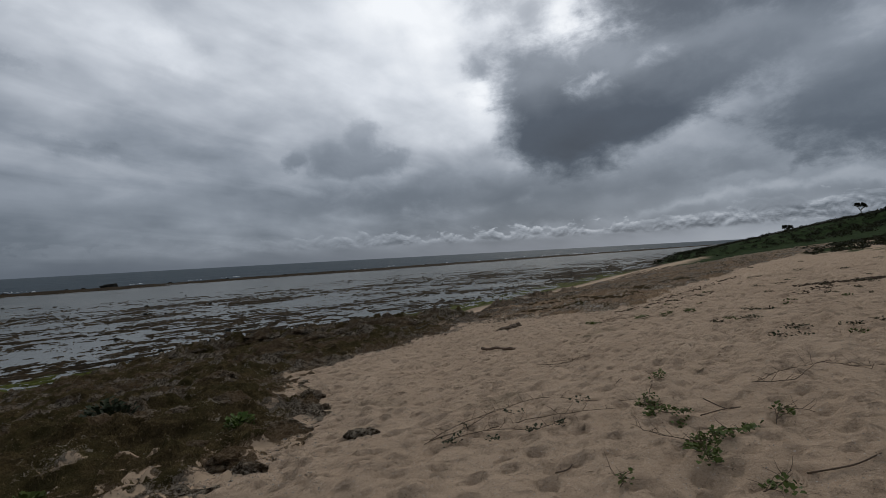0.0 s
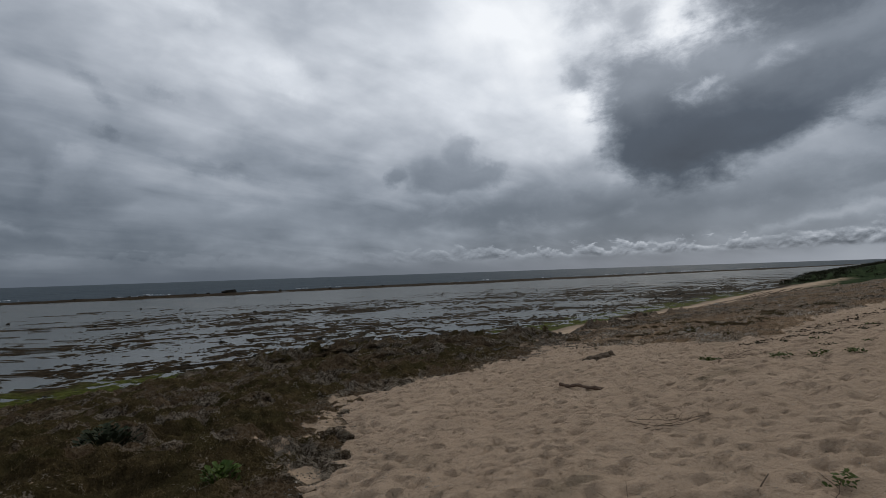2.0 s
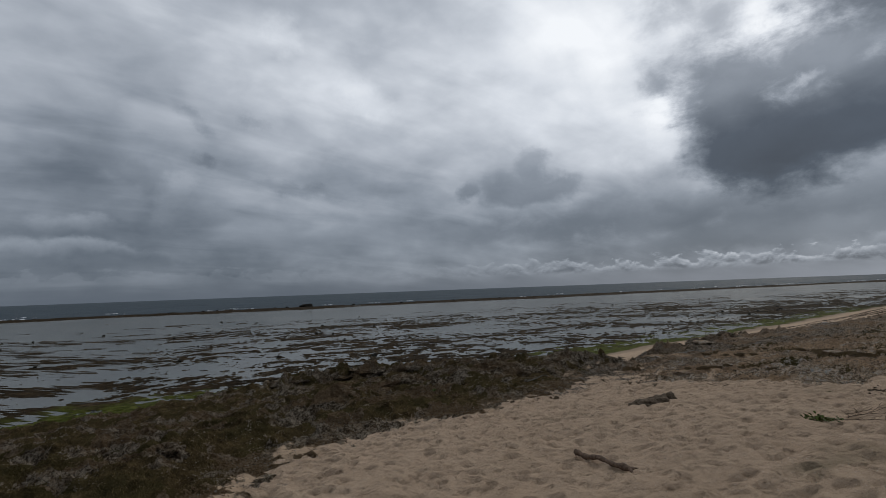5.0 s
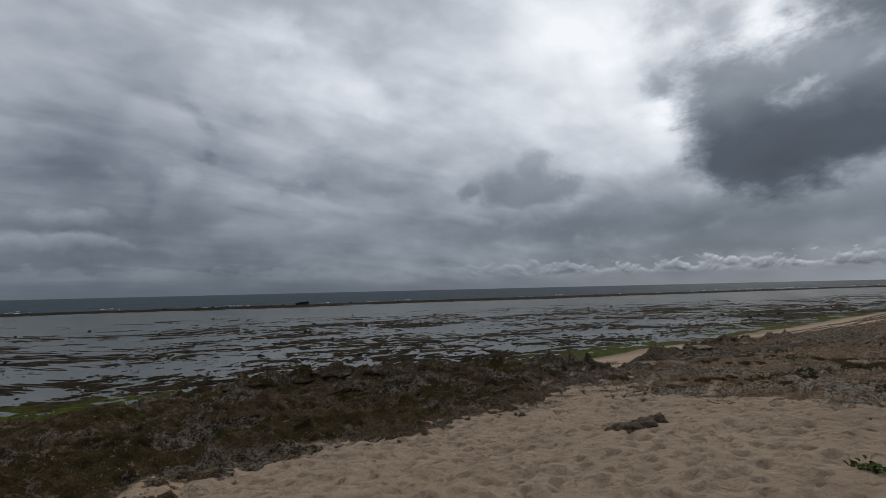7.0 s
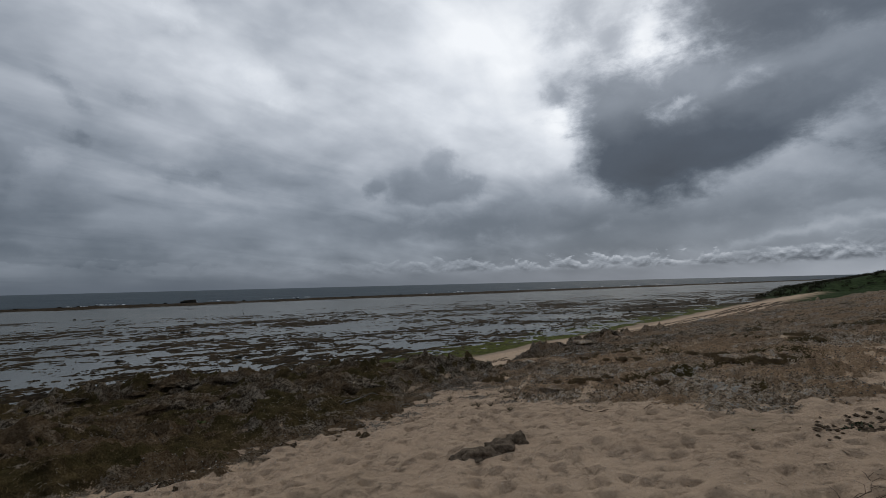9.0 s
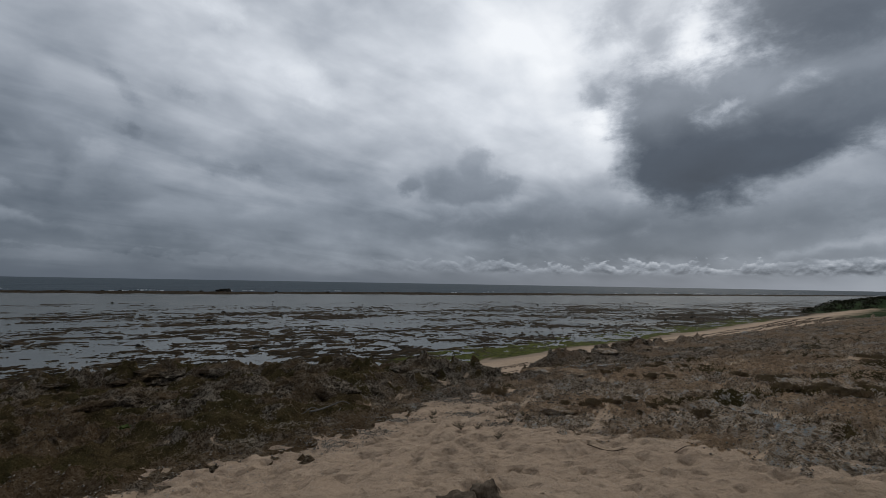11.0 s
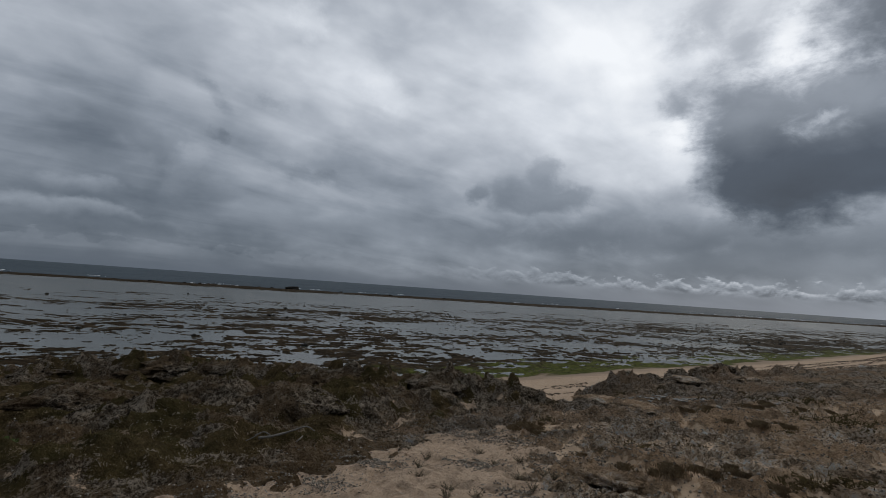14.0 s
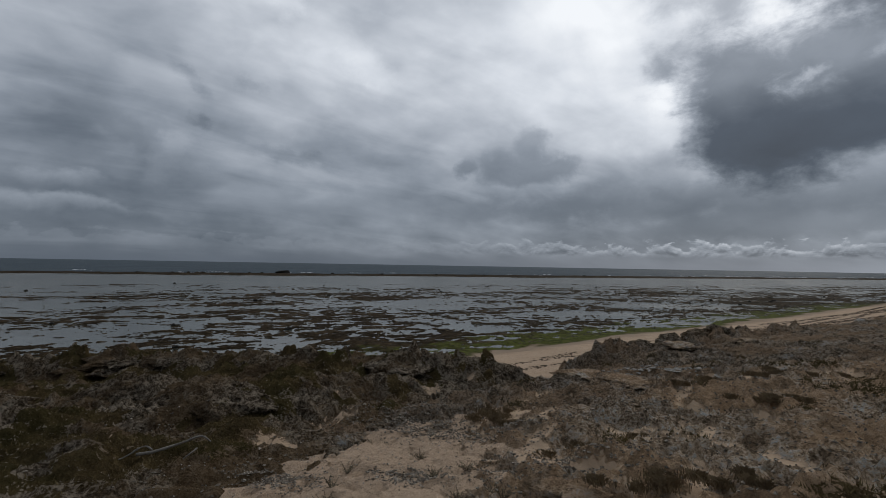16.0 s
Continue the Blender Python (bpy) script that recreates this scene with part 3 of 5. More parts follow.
def build_water():
    def plane(name, pts, z, mat, label):
        me = bpy.data.meshes.new(name)
        me.from_pydata([(px, py, z) for px, py in pts], [], [tuple(range(len(pts)))])
        me.materials.append(mat)
        tagged(new(name, me), label, "water", kind="structure")

    def world(s, a):
        return (-0.826 * s + 0.563 * a, 0.563 * s + 0.826 * a)

    def crest_pt(c, u):
        return (-0.68 * c + 0.73 * u, 0.73 * c + 0.68 * u)
    plane("water", [world(27, -600), crest_pt(276, -900), crest_pt(276, 2500), world(27, 2500)][::-1], 0.0, WATER, "still shallow grey lagoon water over the reef flat")
    plane("sea", [crest_pt(274, -5000), crest_pt(274, 5000), crest_pt(5000, 5000), crest_pt(5000, -5000)], 0.012, SEA, "dark blue-grey open sea beyond the reef edge")


build_ground()
build_water()


# ---------------------------------------------------------------- rock outcrops
def left_edge(y):
    return np.interp(y, [0, 6, 8.6, 10.2, 12.5, 15.4, 17.3, 19.6, 20.6, 21.7, 23.5, 25, 26.7, 28, 30, 31.5, 33],
                     [-1.7, -1.4, -1.25, -0.8, -1.75, -2.9, -2.3, -0.6, 0.0, 0.5, 0.85, 0.95, 1.55, 1.8, 2.0, 1.6, 0.6])


PEAKS = [  # x, y, top, radius
    (-2.53, 28.47, 4.06, 0.60), (-1.9, 28.3, 3.85, 0.45), (-0.20, 28.35, 4.08, 0.52), (0.35, 28.6, 3.82, 0.40), (1.05, 29.45, 3.95, 0.60), (1.55, 29.35, 3.80, 0.50), (2.0, 29.5, 3.80, 0.42), (2.3, 29.55, 3.52, 0.32), (-3.3, 28.6, 3.75, 0.5), (-4.1, 28.8, 3.80, 0.5),
    (-5.4, 29.0, 3.5, 0.5), (-6.45, 29.2, 3.57, 0.55), (-7.6, 29.3, 3.32, 0.5), (-9.15, 29.4, 3.32, 0.65), (-10.6, 29.0, 3.05, 0.5), (-11.9, 28.6, 2.97, 0.6), (-13.0, 28.3, 2.8, 0.6),
    (-1.3, 24.6, 4.25, 0.55), (-2.6, 22.9, 4.25, 0.5), (-0.5, 25.6, 4.05, 0.45), (-5.2, 20.5, 4.25, 0.6), (-3.6, 25.4, 4.0, 0.6), (-4.6, 23.4, 4.0, 0.5)]


ROCK_GRID = {}


def build_left_rock():
    c = lines((-60, -30, 0.8, 0.99), (-30, -9, 0.22, 0.993), (-9, 2.8, 0.056, 1.0))
    r = lines((-6, 5, 0.5, 0.965), (5, 32, 0.06, 1.0), (32, 56, 0.08, 1.02))
    x, y = np.meshgrid(c, r)
    s, a = shore(x, y)
    n = fbm(x / 1.6, y / 1.6, 5, 0.6, 101)
    fine = fbm(x / 0.45, y / 0.45, 4, 0.65, 102)
    inside = left_edge(y) - x + 0.45 * n + 0.35 * fine
    lim = 18.6 + (1.6 + 0.75 * np.maximum(0, -x - 1.5)) * step(-x, 1, 4) + 1.2 * perlin(x / 3, y / 3, 103)
    lim = np.minimum(lim, np.interp(a, [0, 6, 16, 22], [24, 25.5, 29.5, 31]) + 1.6 * perlin(x / 5, y / 5, 104))
    sea = lim - s + 0.5 * n
    base = ground_z(x, y, False)
    plane = np.maximum((5.50 - 0.128 * s) * (sea > -1) + base * (sea <= -1), base)
    ry = np.interp(x, [-40, -16, -12.5, -8, -4, 0, 1.2, 2.2], [14, 25, 28.6, 29.6, 28.9, 28.4, 29.4, 29.9])
    rz = np.interp(x, [-40, -16, -12.5, -9.2, -6.4, -4.1, -2.5, -1.3, -0.3, 0.4, 1.2, 1.8, 2.2], [1.2, 2.05, 2.34, 2.65, 2.85, 3.02, 3.10, 3.02, 3.10, 3.02, 3.02, 2.85, 2.55])
    ridge = np.exp(-((y - ry + 0.3 * n) / 1.25) ** 2)
    crag = ridged(x / 1.5 + 0.3 * n, y / 1.5, 5, 0.5, 110)
    lump = fbm(x / 1.9, y / 1.9, 3, 0.5, 111)
    small = ridged(x / 0.50 + 0.25 * n, y / 0.50, 4, 0.7, 120)
    tn = fbm(x / 2.0, y / 1.7, 4, 0.6, 150)
    near = step(16 - y, 0, 8)
    turf = step(tn + 0.60 * near - 0.3 * (crag - 0.3), -0.26, -0.02) * step(inside, 0.4, 1.0) * step(sea, 0.3, 1.2)
    patch = step(fbm(x / 0.7, y / 0.5, 4, 0.65, 165), 0.08, 0.3) * step(inside, 3.2, 1.2) * step(y, 10.4, 8.8)
    turf = turf * (1 - patch)
    full = step(inside, 0.1, 2.2)
    up = 0.02 + 0.26 * (small - 0.33) * step(inside, 0, 0.3) * (1 - 0.6 * turf) * (0.5 + 0.5 * full)
    up = up + full * (0.06 + 0.14 * lump + 0.42 * (crag - 0.33)) + 0.05 * turf
    plane = base + (plane - base) * step(inside, 0.1, 1.6)
    ridge = ridge * step(inside, 0.1, 1.0)
    top = plane + up + ridge * np.maximum(rz - plane, 0) * (0.8 + 0.5 * (crag - 0.3)) + 0.25 * ridge * (crag - 0.35)
    for px, py, ptop, pr in PEAKS:
        d2 = ((x - px + 0.15 * fine) ** 2 + (y - py) ** 2) / (pr * 1.2) ** 2
        top = top + 0.16 * step(inside, 0.1, 0.9) * np.exp(-d2) * (0.9 + 0.8 * (crag - 0.4) + 0.5 * (small - 0.4))
    fall = step(sea, 0.7, -0.5)
    z = top * (1 - fall) + np.minimum(top, base + 0.2 + 0.4 * crag - 1.0 * np.maximum(0, -sea)) * fall
    edge = step(inside, 0, 0.10)
    z = np.where(inside < 0, base - 0.03 - 0.25 * np.minimum(-inside, 1.5), (base - 0.03) * (1 - edge) + z * edge)
    deep = step(inside, 0.2, 1.0)
    wx, wy = 0.09 * perlin(x / 0.25, y / 0.25, 140) * deep, 0.09 * perlin(x / 0.25, y / 0.25, 141) * deep
    keep = (inside > -0.4) & (sea > -3.0) & (z > base - 0.5) & (s > -9)
    sandy = step(fbm(x / 1.1, y / 0.9, 4, 0.6, 160) - 0.4 * (small - 0.33), 0.08, 0.36) * step(inside, 2.6, 0.3) * (1 - turf)
    sandy = np.maximum(sandy, patch)
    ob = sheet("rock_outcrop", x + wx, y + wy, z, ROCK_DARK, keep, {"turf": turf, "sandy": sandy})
    tagged(ob, "jagged dark limestone outcrop with brown turf beside the sand", "rock")
    ROCK_GRID["left_ob"] = ob
    ROCK_GRID["left"] = (x + wx, y + wy, z, turf * (inside > 0.4) * (sea > 0.3), c, r)


POOLS = [  # x, y, half length, half width of sandy hollows
    (3.8, 24.9, 0.42, 0.16), (5.0, 24.0, 0.75, 0.14), (5.1, 25.4, 0.8, 0.12), (5.4, 27.7, 0.6, 0.2), (3.2, 23.9, 0.3, 0.22), (3.5, 23.5, 0.4, 0.2), (7.5, 30.7, 0.7, 0.2), (5.1, 29.0, 0.5, 0.15), (8.0, 29.2, 0.8, 0.25), (4.6, 24.5, 0.7, 0.09)]


def right_inner(s, a, n):
    inner = np.interp(a, [17.2, 18.2, 20, 21, 25, 27, 30.4, 36, 45, 58, 120, 200], [12, 6.9, 5.8, 5.2, 5.2, 5.1, 3.9, 3.4, 1.0, -2.4, -6, -10])
    return np.minimum(s - inner + 0.6 * n, (a - 20.1) * 0.9 + 0.4 * n)


def build_right_rock():
    av = lines((17, 32, 0.056, 1.0), (32, 205, 0.062, 1.014))
    sv = lines((-10, 3, 0.6, 0.965), (3, 20, 0.062, 1.0))
    s, a = np.meshgrid(sv, av)
    x, y = -0.826 * s + 0.563 * a, 0.563 * s + 0.826 * a
    n = fbm(x / 1.6, y / 1.6, 5, 0.6, 201)
    fine = fbm(x / 0.42, y / 0.34, 4, 0.65, 202)
    inside = right_inner(s, a, n) + 0.3 * fine
    inside = np.minimum(inside, x - left_edge(y) + 1.0 + 9 * step(y, 31.0, 33.0))
    tongue = np.exp(-(((x - 1.8) / 1.0) ** 2 + ((y - 23.6) / 1.7) ** 2)) + 0.9 * np.exp(-(((x - 2.1) / 1.0) ** 2 + ((y - 21.6) / 1.2) ** 2))
    inside = np.minimum(inside, 1.1 - 2.5 * tongue + 0.85 * fine + 4 * step(0.25 - tongue, 0, 0.25))
    lim = 17.3 + 0.9 * perlin(a / 2.5, s * 0 + 3.3, 203) + 0.02 * np.maximum(a - 60, 0)
    sea = np.minimum(lim - s, (x - 2.35) * 0.85 + 0.4 * n + 6 * step(31.0 - y, 0, 1.2)) + 0.4 * n
    base = ground_z(x, y, False)
    crag = ridged(x / 1.8 + 0.3 * n, y / 1.8, 5, 0.5, 210)
    small = ridged(x / 0.40 + 0.2 * n, y / 0.34, 4, 0.62, 220)
    full = step(inside, 0.1, 1.8)
    tn = fbm(x / 1.5, y / 1.2, 4, 0.6, 250)
    turf = 0.8 * step(tn + 0.30 * step(s, 10.5, 6), 0.42, 0.80) * step(inside, 0.3, 0.9) * step(sea, 0.5, 1.5)
    led = fbm(x / 3.1, y / 2.0, 4, 0.55, 230) * 4
    terr = 0.055 * (np.floor(led) + step(led - np.floor(led), 0.75, 0.98)) / 2
    sandy = step(fbm((s - 0.35 * a) / 0.55, a / 2.4, 5, 0.6, 260) - 0.5 * (small - 0.33) - 0.25 * (crag - 0.36), 0.17, 0.30) * step(inside, 15, 7) * (0.25 + 0.75 * step(a, 46, 34)) * (1 - turf)
    sandy = np.maximum(sandy, 0.75 * step(tongue, 0.25, 0.6) * step(fine, 0.0, 0.3))
    pool = np.zeros_like(x)
    for px, py, long, wide in POOLS:
        du, dv = 0.80 * (x - px) - 0.60 * (y - py), 0.60 * (x - px) + 0.80 * (y - py)
        pool = np.maximum(pool, 1.15 - np.hypot(du / long, dv / wide) + 0.5 * fine + 0.3 * n)
    pool = step(pool, 0.0, 0.45)
    sandy = np.maximum(sandy, 1.3 * pool)
    turf = turf * (1 - pool)
    sandy = sandy * step(s, 14.5, 12.5)
    up = 0.015 - 0.03 * pool + (0.21 * (small - 0.33) + full * (0.20 * (crag - 0.36) + terr * 0.35)) * (1 - 0.8 * np.minimum(sandy, 1)) * step(inside, 0, 0.4) + 0.04 * turf
    rim = np.exp(-((sea - 0.9) / 0.9) ** 2) * step(s, 10, 15)
    top = base + (np.maximum(rock_plane(s) - far_dip(s, a), base) - base) * step(inside, 0.1, 1.6) + up + rim * (0.9 * np.clip(crag - 0.30, 0, 1) + 0.18 * (small - 0.3)) - 0.42 * step(a, 40, 52) * step(s, 11, 16) - 0.24 * step(s, 13.5, 16.5) - gap_dip(x, y)
    fall = step(sea, 0.5, -0.5)
    z = top * (1 - fall) + (base - 0.1 - 1.2 * np.maximum(0, -sea)) * fall
    edge = step(inside, 0, 0.10)
    z = np.where(inside < 0, base - 0.03 - 0.3 * np.minimum(-inside, 1.5), (base - 0.03) * (1 - edge) + z * edge)
    deep = step(inside, 0.2, 1.0)
    wx, wy = 0.07 * perlin(x / 0.25, y / 0.25, 240) * deep, 0.07 * perlin(x / 0.25, y / 0.25, 241) * deep
    keep = (inside > -0.4) & (sea > -1.4) & (hill(x, y)[1] < 0.04) & (a < 128 + 8 * n)
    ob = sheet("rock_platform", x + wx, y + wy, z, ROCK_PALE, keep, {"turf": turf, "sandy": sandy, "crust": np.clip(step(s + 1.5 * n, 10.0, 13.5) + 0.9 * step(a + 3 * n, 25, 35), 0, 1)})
    tagged(ob, "low weathered grey-brown limestone platform with sandy hollows", "rock")
    ROCK_GRID["right_ob"] = ob
    ROCK_GRID["right"] = (x + wx, y + wy, z, turf * (inside > 0.4), sv, av)


build_left_rock()
build_right_rock()


def surfaces(x, y):
    """The same for many spots at once."""
    best = ground_z(x, y)
    s, a = shore(x, y)
    for key, p, q in (("left", x, y), ("right", s, a)):
        gz, c, r = ROCK_GRID[key][2], ROCK_GRID[key][4], ROCK_GRID[key][5]
        ok = (c[0] < p) & (p < c[-1]) & (r[0] < q) & (q < r[-1])
        here = gz[np.clip(np.searchsorted(r, q), 0, len(r) - 1), np.clip(np.searchsorted(c, p), 0, len(c) - 1)]
        best = np.where(ok, np.maximum(best, here), best)
    return best


def surface(x, y):
    """Height of whatever ground or rock is on top at a spot."""
    best = height(x, y)
    s, a = -0.826 * x + 0.563 * y, 0.563 * x + 0.826 * y
    for key, p, q in (("left", x, y), ("right", s, a)):
        gz, c, r = ROCK_GRID[key][2], ROCK_GRID[key][4], ROCK_GRID[key][5]
        if c[0] < p < c[-1] and r[0] < q < r[-1]:
            best = max(best, float(gz[np.searchsorted(r, q), np.searchsorted(c, p)]))
    return best


# ---------------------------------------------------------------- things
rnd = random.Random(11)


def mesh_of(name, verts, faces, mat, smooth=True):
    me = bpy.data.meshes.new(name)
    me.from_pydata([tuple(v) for v in verts], [], faces)
    me.polygons.foreach_set("use_smooth", [smooth] * len(faces))
    me.materials.append(mat)
    return me


def part(name, verts, faces, mat, parent, label="", smooth=True):
    ob = new(name, mesh_of(name, verts, faces, mat, smooth))
    ob.parent = parent
    if label:
        ob["label"] = label
    return ob


def tube(path, radii, sides=7, rough=0.0, seed=0):
    """Verts and faces of a tapered, slightly knotted rod along a path."""
    verts, faces = [], []
    pts = [Vector(p) for p in path]
    r2 = random.Random(seed)
    for i, p in enumerate(pts):
        d = (pts[min(i + 1, len(pts) - 1)] - pts[max(i - 1, 0)]).normalized()
        side = d.cross(Vector((0.13, 0.21, 1))).normalized()
        up = side.cross(d)
        for k in range(sides):
            ang = 2 * math.pi * k / sides
            rr = radii[i] * (1 + rough * (r2.random() - 0.5) * 2)
            verts.append(p + (side * math.cos(ang) + up * math.sin(ang)) * rr)
    n = len(pts)
    for i in range(n - 1):
        for k in range(sides):
            a, b = i * sides + k, i * sides + (k + 1) % sides
            faces.append((a, b, b + sides, a + sides))
    faces.append(tuple(reversed(range(sides))))
    faces.append(tuple(range((n - 1) * sides, n * sides)))
    return verts, faces


def smooth_path(points, steps=6):
    """A rounded line through points (Catmull-Rom)."""
    p = [Vector(q) for q in points]
    p = [p[0] * 2 - p[1]] + p + [p[-1] * 2 - p[-2]]
    out = []
    for i in range(1, len(p) - 2):
        for k in range(steps):
            f = k / steps
            a, b, c, d = p[i - 1], p[i], p[i + 1], p[i + 2]
            out.append(0.5 * ((2 * b) + (c - a) * f + (2 * a - 5 * b + 4 * c - d) * f * f + (3 * b - a - 3 * c + d) * f ** 3))
    out.append(p[-2])
    return out


def joined(pieces):
    verts, faces = [], []
    for v, f in pieces:
        n = len(verts)
        verts += list(v)
        faces += [tuple(i + n for i in q) for q in f]
    return verts, faces


def on_ground(points, lift=0.0):
    return [(px, py, surface(px, py) + lift) for px, py in points]


def leaf(at, yaw, pitch, size, fold=0.25):
    """A rounded leaf with a folded midrib."""
    c, s = math.cos(yaw), math.sin(yaw)
    shape = [(0, 0, 0), (0.35, 0.38, fold), (0.75, 0.42, fold), (1.0, 0.16, fold * 0.3), (0.92, 0, -0.05), (1.0, -0.16, fold * 0.3), (0.75, -0.42, fold), (0.35, -0.38, fold), (0.5, 0, 0)]
    verts = []
    for u, v, w in shape:
        u, w = u * math.cos(pitch) - w * math.sin(pitch), u * math.sin(pitch) + w * math.cos(pitch)
        verts.append((at[0] + size * (u * c - v * s), at[1] + size * (u * s + v * c), at[2] + size * w))
    return verts, [(0, 8, 2, 1), (8, 4, 3, 2), (0, 7, 6, 8), (8, 6, 5, 4)]


def boulder_mesh(name, radii, mat, seed, rough=0.28, cuts=4):
    bm = bmesh.new()
    bmesh.ops.create_icosphere(bm, subdivisions=cuts, radius=1.0)
    off = Vector((seed * 3.1, seed * 1.7, 0))
    for v in bm.verts:
        d = v.co.normalized()
        k = 1 + rough * noise.noise(d * 1.6 + off) + rough * 0.9 * (0.5 - abs(noise.noise(d * 3.7 + off))) + rough * 0.6 * (0.5 - abs(noise.noise(d * 8.5 + off))) + rough * 0.35 * noise.noise(d * 17 + off)
        v.co = Vector((d.x * radii[0], d.y * radii[1], d.z * radii[2])) * k
    for f in bm.faces:
        f.smooth = True
    me = bpy.data.meshes.new(name)
    bm.to_mesh(me)
    bm.free()
    me.materials.append(mat)
    return me


WOOD = plain("driftwood", (0.060, 0.039, 0.027), (0.22, 0.152, 0.108), 26, 0.9, 0.8, 0.012)
PALE_WOOD = plain("bleached_wood", (0.13, 0.115, 0.10), (0.26, 0.235, 0.20), 40, 0.9, 0.6, 0.006)
TWIG = plain("dry_stem", (0.055, 0.038, 0.026), (0.15, 0.105, 0.07), 60, 0.9, 0.4, 0.004)
LEAF = plain("vine_leaf", (0.042, 0.062, 0.013), (0.115, 0.142, 0.034), 18, 0.6, 0.2, 0.004)
LEAF_DULL = plain("dull_leaf", (0.018, 0.026, 0.012), (0.055, 0.062, 0.030), 18, 0.7, 0.2, 0.004)
LEAF_BRIGHT = plain("young_leaf", (0.035, 0.075, 0.012), (0.13, 0.17, 0.035), 14, 0.55, 0.2, 0.004)
BLADE = plain("turf_blade", (0.065, 0.048, 0.020), (0.220, 0.160, 0.070), 3.0, 0.8, 0.0, 0.01)
TUFT = plain("dark_grass", (0.100, 0.070, 0.040), (0.25, 0.178, 0.100), 5.0, 0.8, 0.0, 0.01)
STONE = plain("grey_rock", (0.040, 0.028, 0.019), (0.21, 0.158, 0.110), 14, 0.95, 1.0, 0.03)
def pieces_material(name, stops):
    m, t, b = material(name)
    g = t.nodes.new("ShaderNodeNewGeometry")
    t.links.new(ramp(t, g.outputs["Random Per Island"], stops), b.inputs["Base Color"])
    b.inputs["Roughness"].default_value = 0.95
    return m


RUBBLE = pieces_material("limestone_rubble", [(0.0, (0.06, 0.046, 0.033)), (0.5, (0.17, 0.136, 0.10)), (0.85, (0.29, 0.245, 0.19)), (1.0, (0.42, 0.37, 0.30))])
REEFWEED = pieces_material("reef_seaweed", [(0.0, (0.010, 0.008, 0.004)), (0.5, (0.032, 0.022, 0.009)), (0.75, (0.080, 0.052, 0.025)), (0.9, (0.085, 0.066, 0.028)), (1.0, (0.14, 0.100, 0.055))])
WETROCK = plain("wet_reef_rock", (0.012, 0.011, 0.009), (0.045, 0.040, 0.032), 5, 0.85, 1.0, 0.05)
CHIP = plain("coral_chip", (0.17, 0.155, 0.135), (0.42, 0.39, 0.34), 25, 0.9, 0.3, 0.003)
SEEDLING = plain("seedling_leaf", (0.085, 0.070, 0.042), (0.17, 0.138, 0.085), 18, 0.8, 0.2, 0.004)
WHITE = plain("white_foam", (0.62, 0.64, 0.66), (0.80, 0.81, 0.82), 2, 0.8, 0.5, 0.1)
WRACK = plain("dry_seaweed", (0.035, 0.024, 0.015), (0.11, 0.076, 0.047), 9, 0.9, 0.4, 0.01)
SHRUB = plain("shrub_leaf", (0.014, 0.014, 0.006), (0.046, 0.045, 0.020), 0.9, 0.7, 0.0, 0.01)
BARK = plain("pale_trunk", (0.14, 0.13, 0.11), (0.28, 0.26, 0.22), 3, 0.9, 0.3, 0.02)


def empty(name, x, y, label, category, group="", z=None):
    e = new(name)
    e.empty_display_size = 0.1
    e.location = (x, y, surface(x, y) if z is None else z)
    return tagged(e, label, category, group)


def local(ob, pts):
    o = ob.location
    return [(p[0] - o[0], p[1] - o[1], p[2] - o[2]) for p in pts]


# crags and slabs of the two outcrops
def crags():
    for i, (px, py, ptop, pr) in enumerate(PEAKS):
        low = surface(px, py)
        tall = max(0.18, (ptop - low) * 0.5 + 0.16)
        ob = new("crag", boulder_mesh("crag", (pr * 1.4, pr * 1.05, tall), ROCK_DARK, 130 + i, 0.42, 5))
        ob.parent = ROCK_GRID["left_ob"]
        for v in ob.data.vertices:
            k = max(v.co.z / tall, 0.0)
            v.co.x, v.co.y = v.co.x * (1.1 - 0.42 * min(k, 1.2)), v.co.y * (1.1 - 0.42 * min(k, 1.2))
            v.co.z *= 1.0 + 0.08 * k
            if v.co.z < 0:
                rad = max(math.hypot(v.co.x / (pr * 1.4), v.co.y / (pr * 1.05)), 0.05)
                out = (1.05 - 0.5 * v.co.z / tall) * (0.9 + 0.3 * noise.noise(v.co * 4 + Vector((i, 0, 0)))) / rad
                v.co.x, v.co.y = v.co.x * out, v.co.y * out
        zmax = max(v.co.z for v in ob.data.vertices)
        ob.location = (px, py, ptop - zmax)
        ob.rotation_euler = (0, 0, i * 0.9)
    for i, (px, py, a, b) in enumerate([(4.4, 25.3, 0.5, 0.3), (3.5, 25.6, 0.5, 0.25), (4.0, 27.4, 0.6, 0.35), (3.2, 28.6, 0.5, 0.4),
                                        (3.6, 22.8, 0.35, 0.2), (5.2, 32.2, 0.6, 0.4), (7.2, 34.6, 0.6, 0.5)]):
        ob = new("slab", boulder_mesh("slab", (a * 0.6, b * 0.8, 0.05), ROCK_PALE, 170 + i, 0.6, 4))
        ob.parent = ROCK_GRID["right_ob"]
        ob.location = (px, py, surface(px, py) + 0.005)
        ob.rotation_euler = (0, 0, 2.55 + 0.5 * math.sin(i * 2.1))


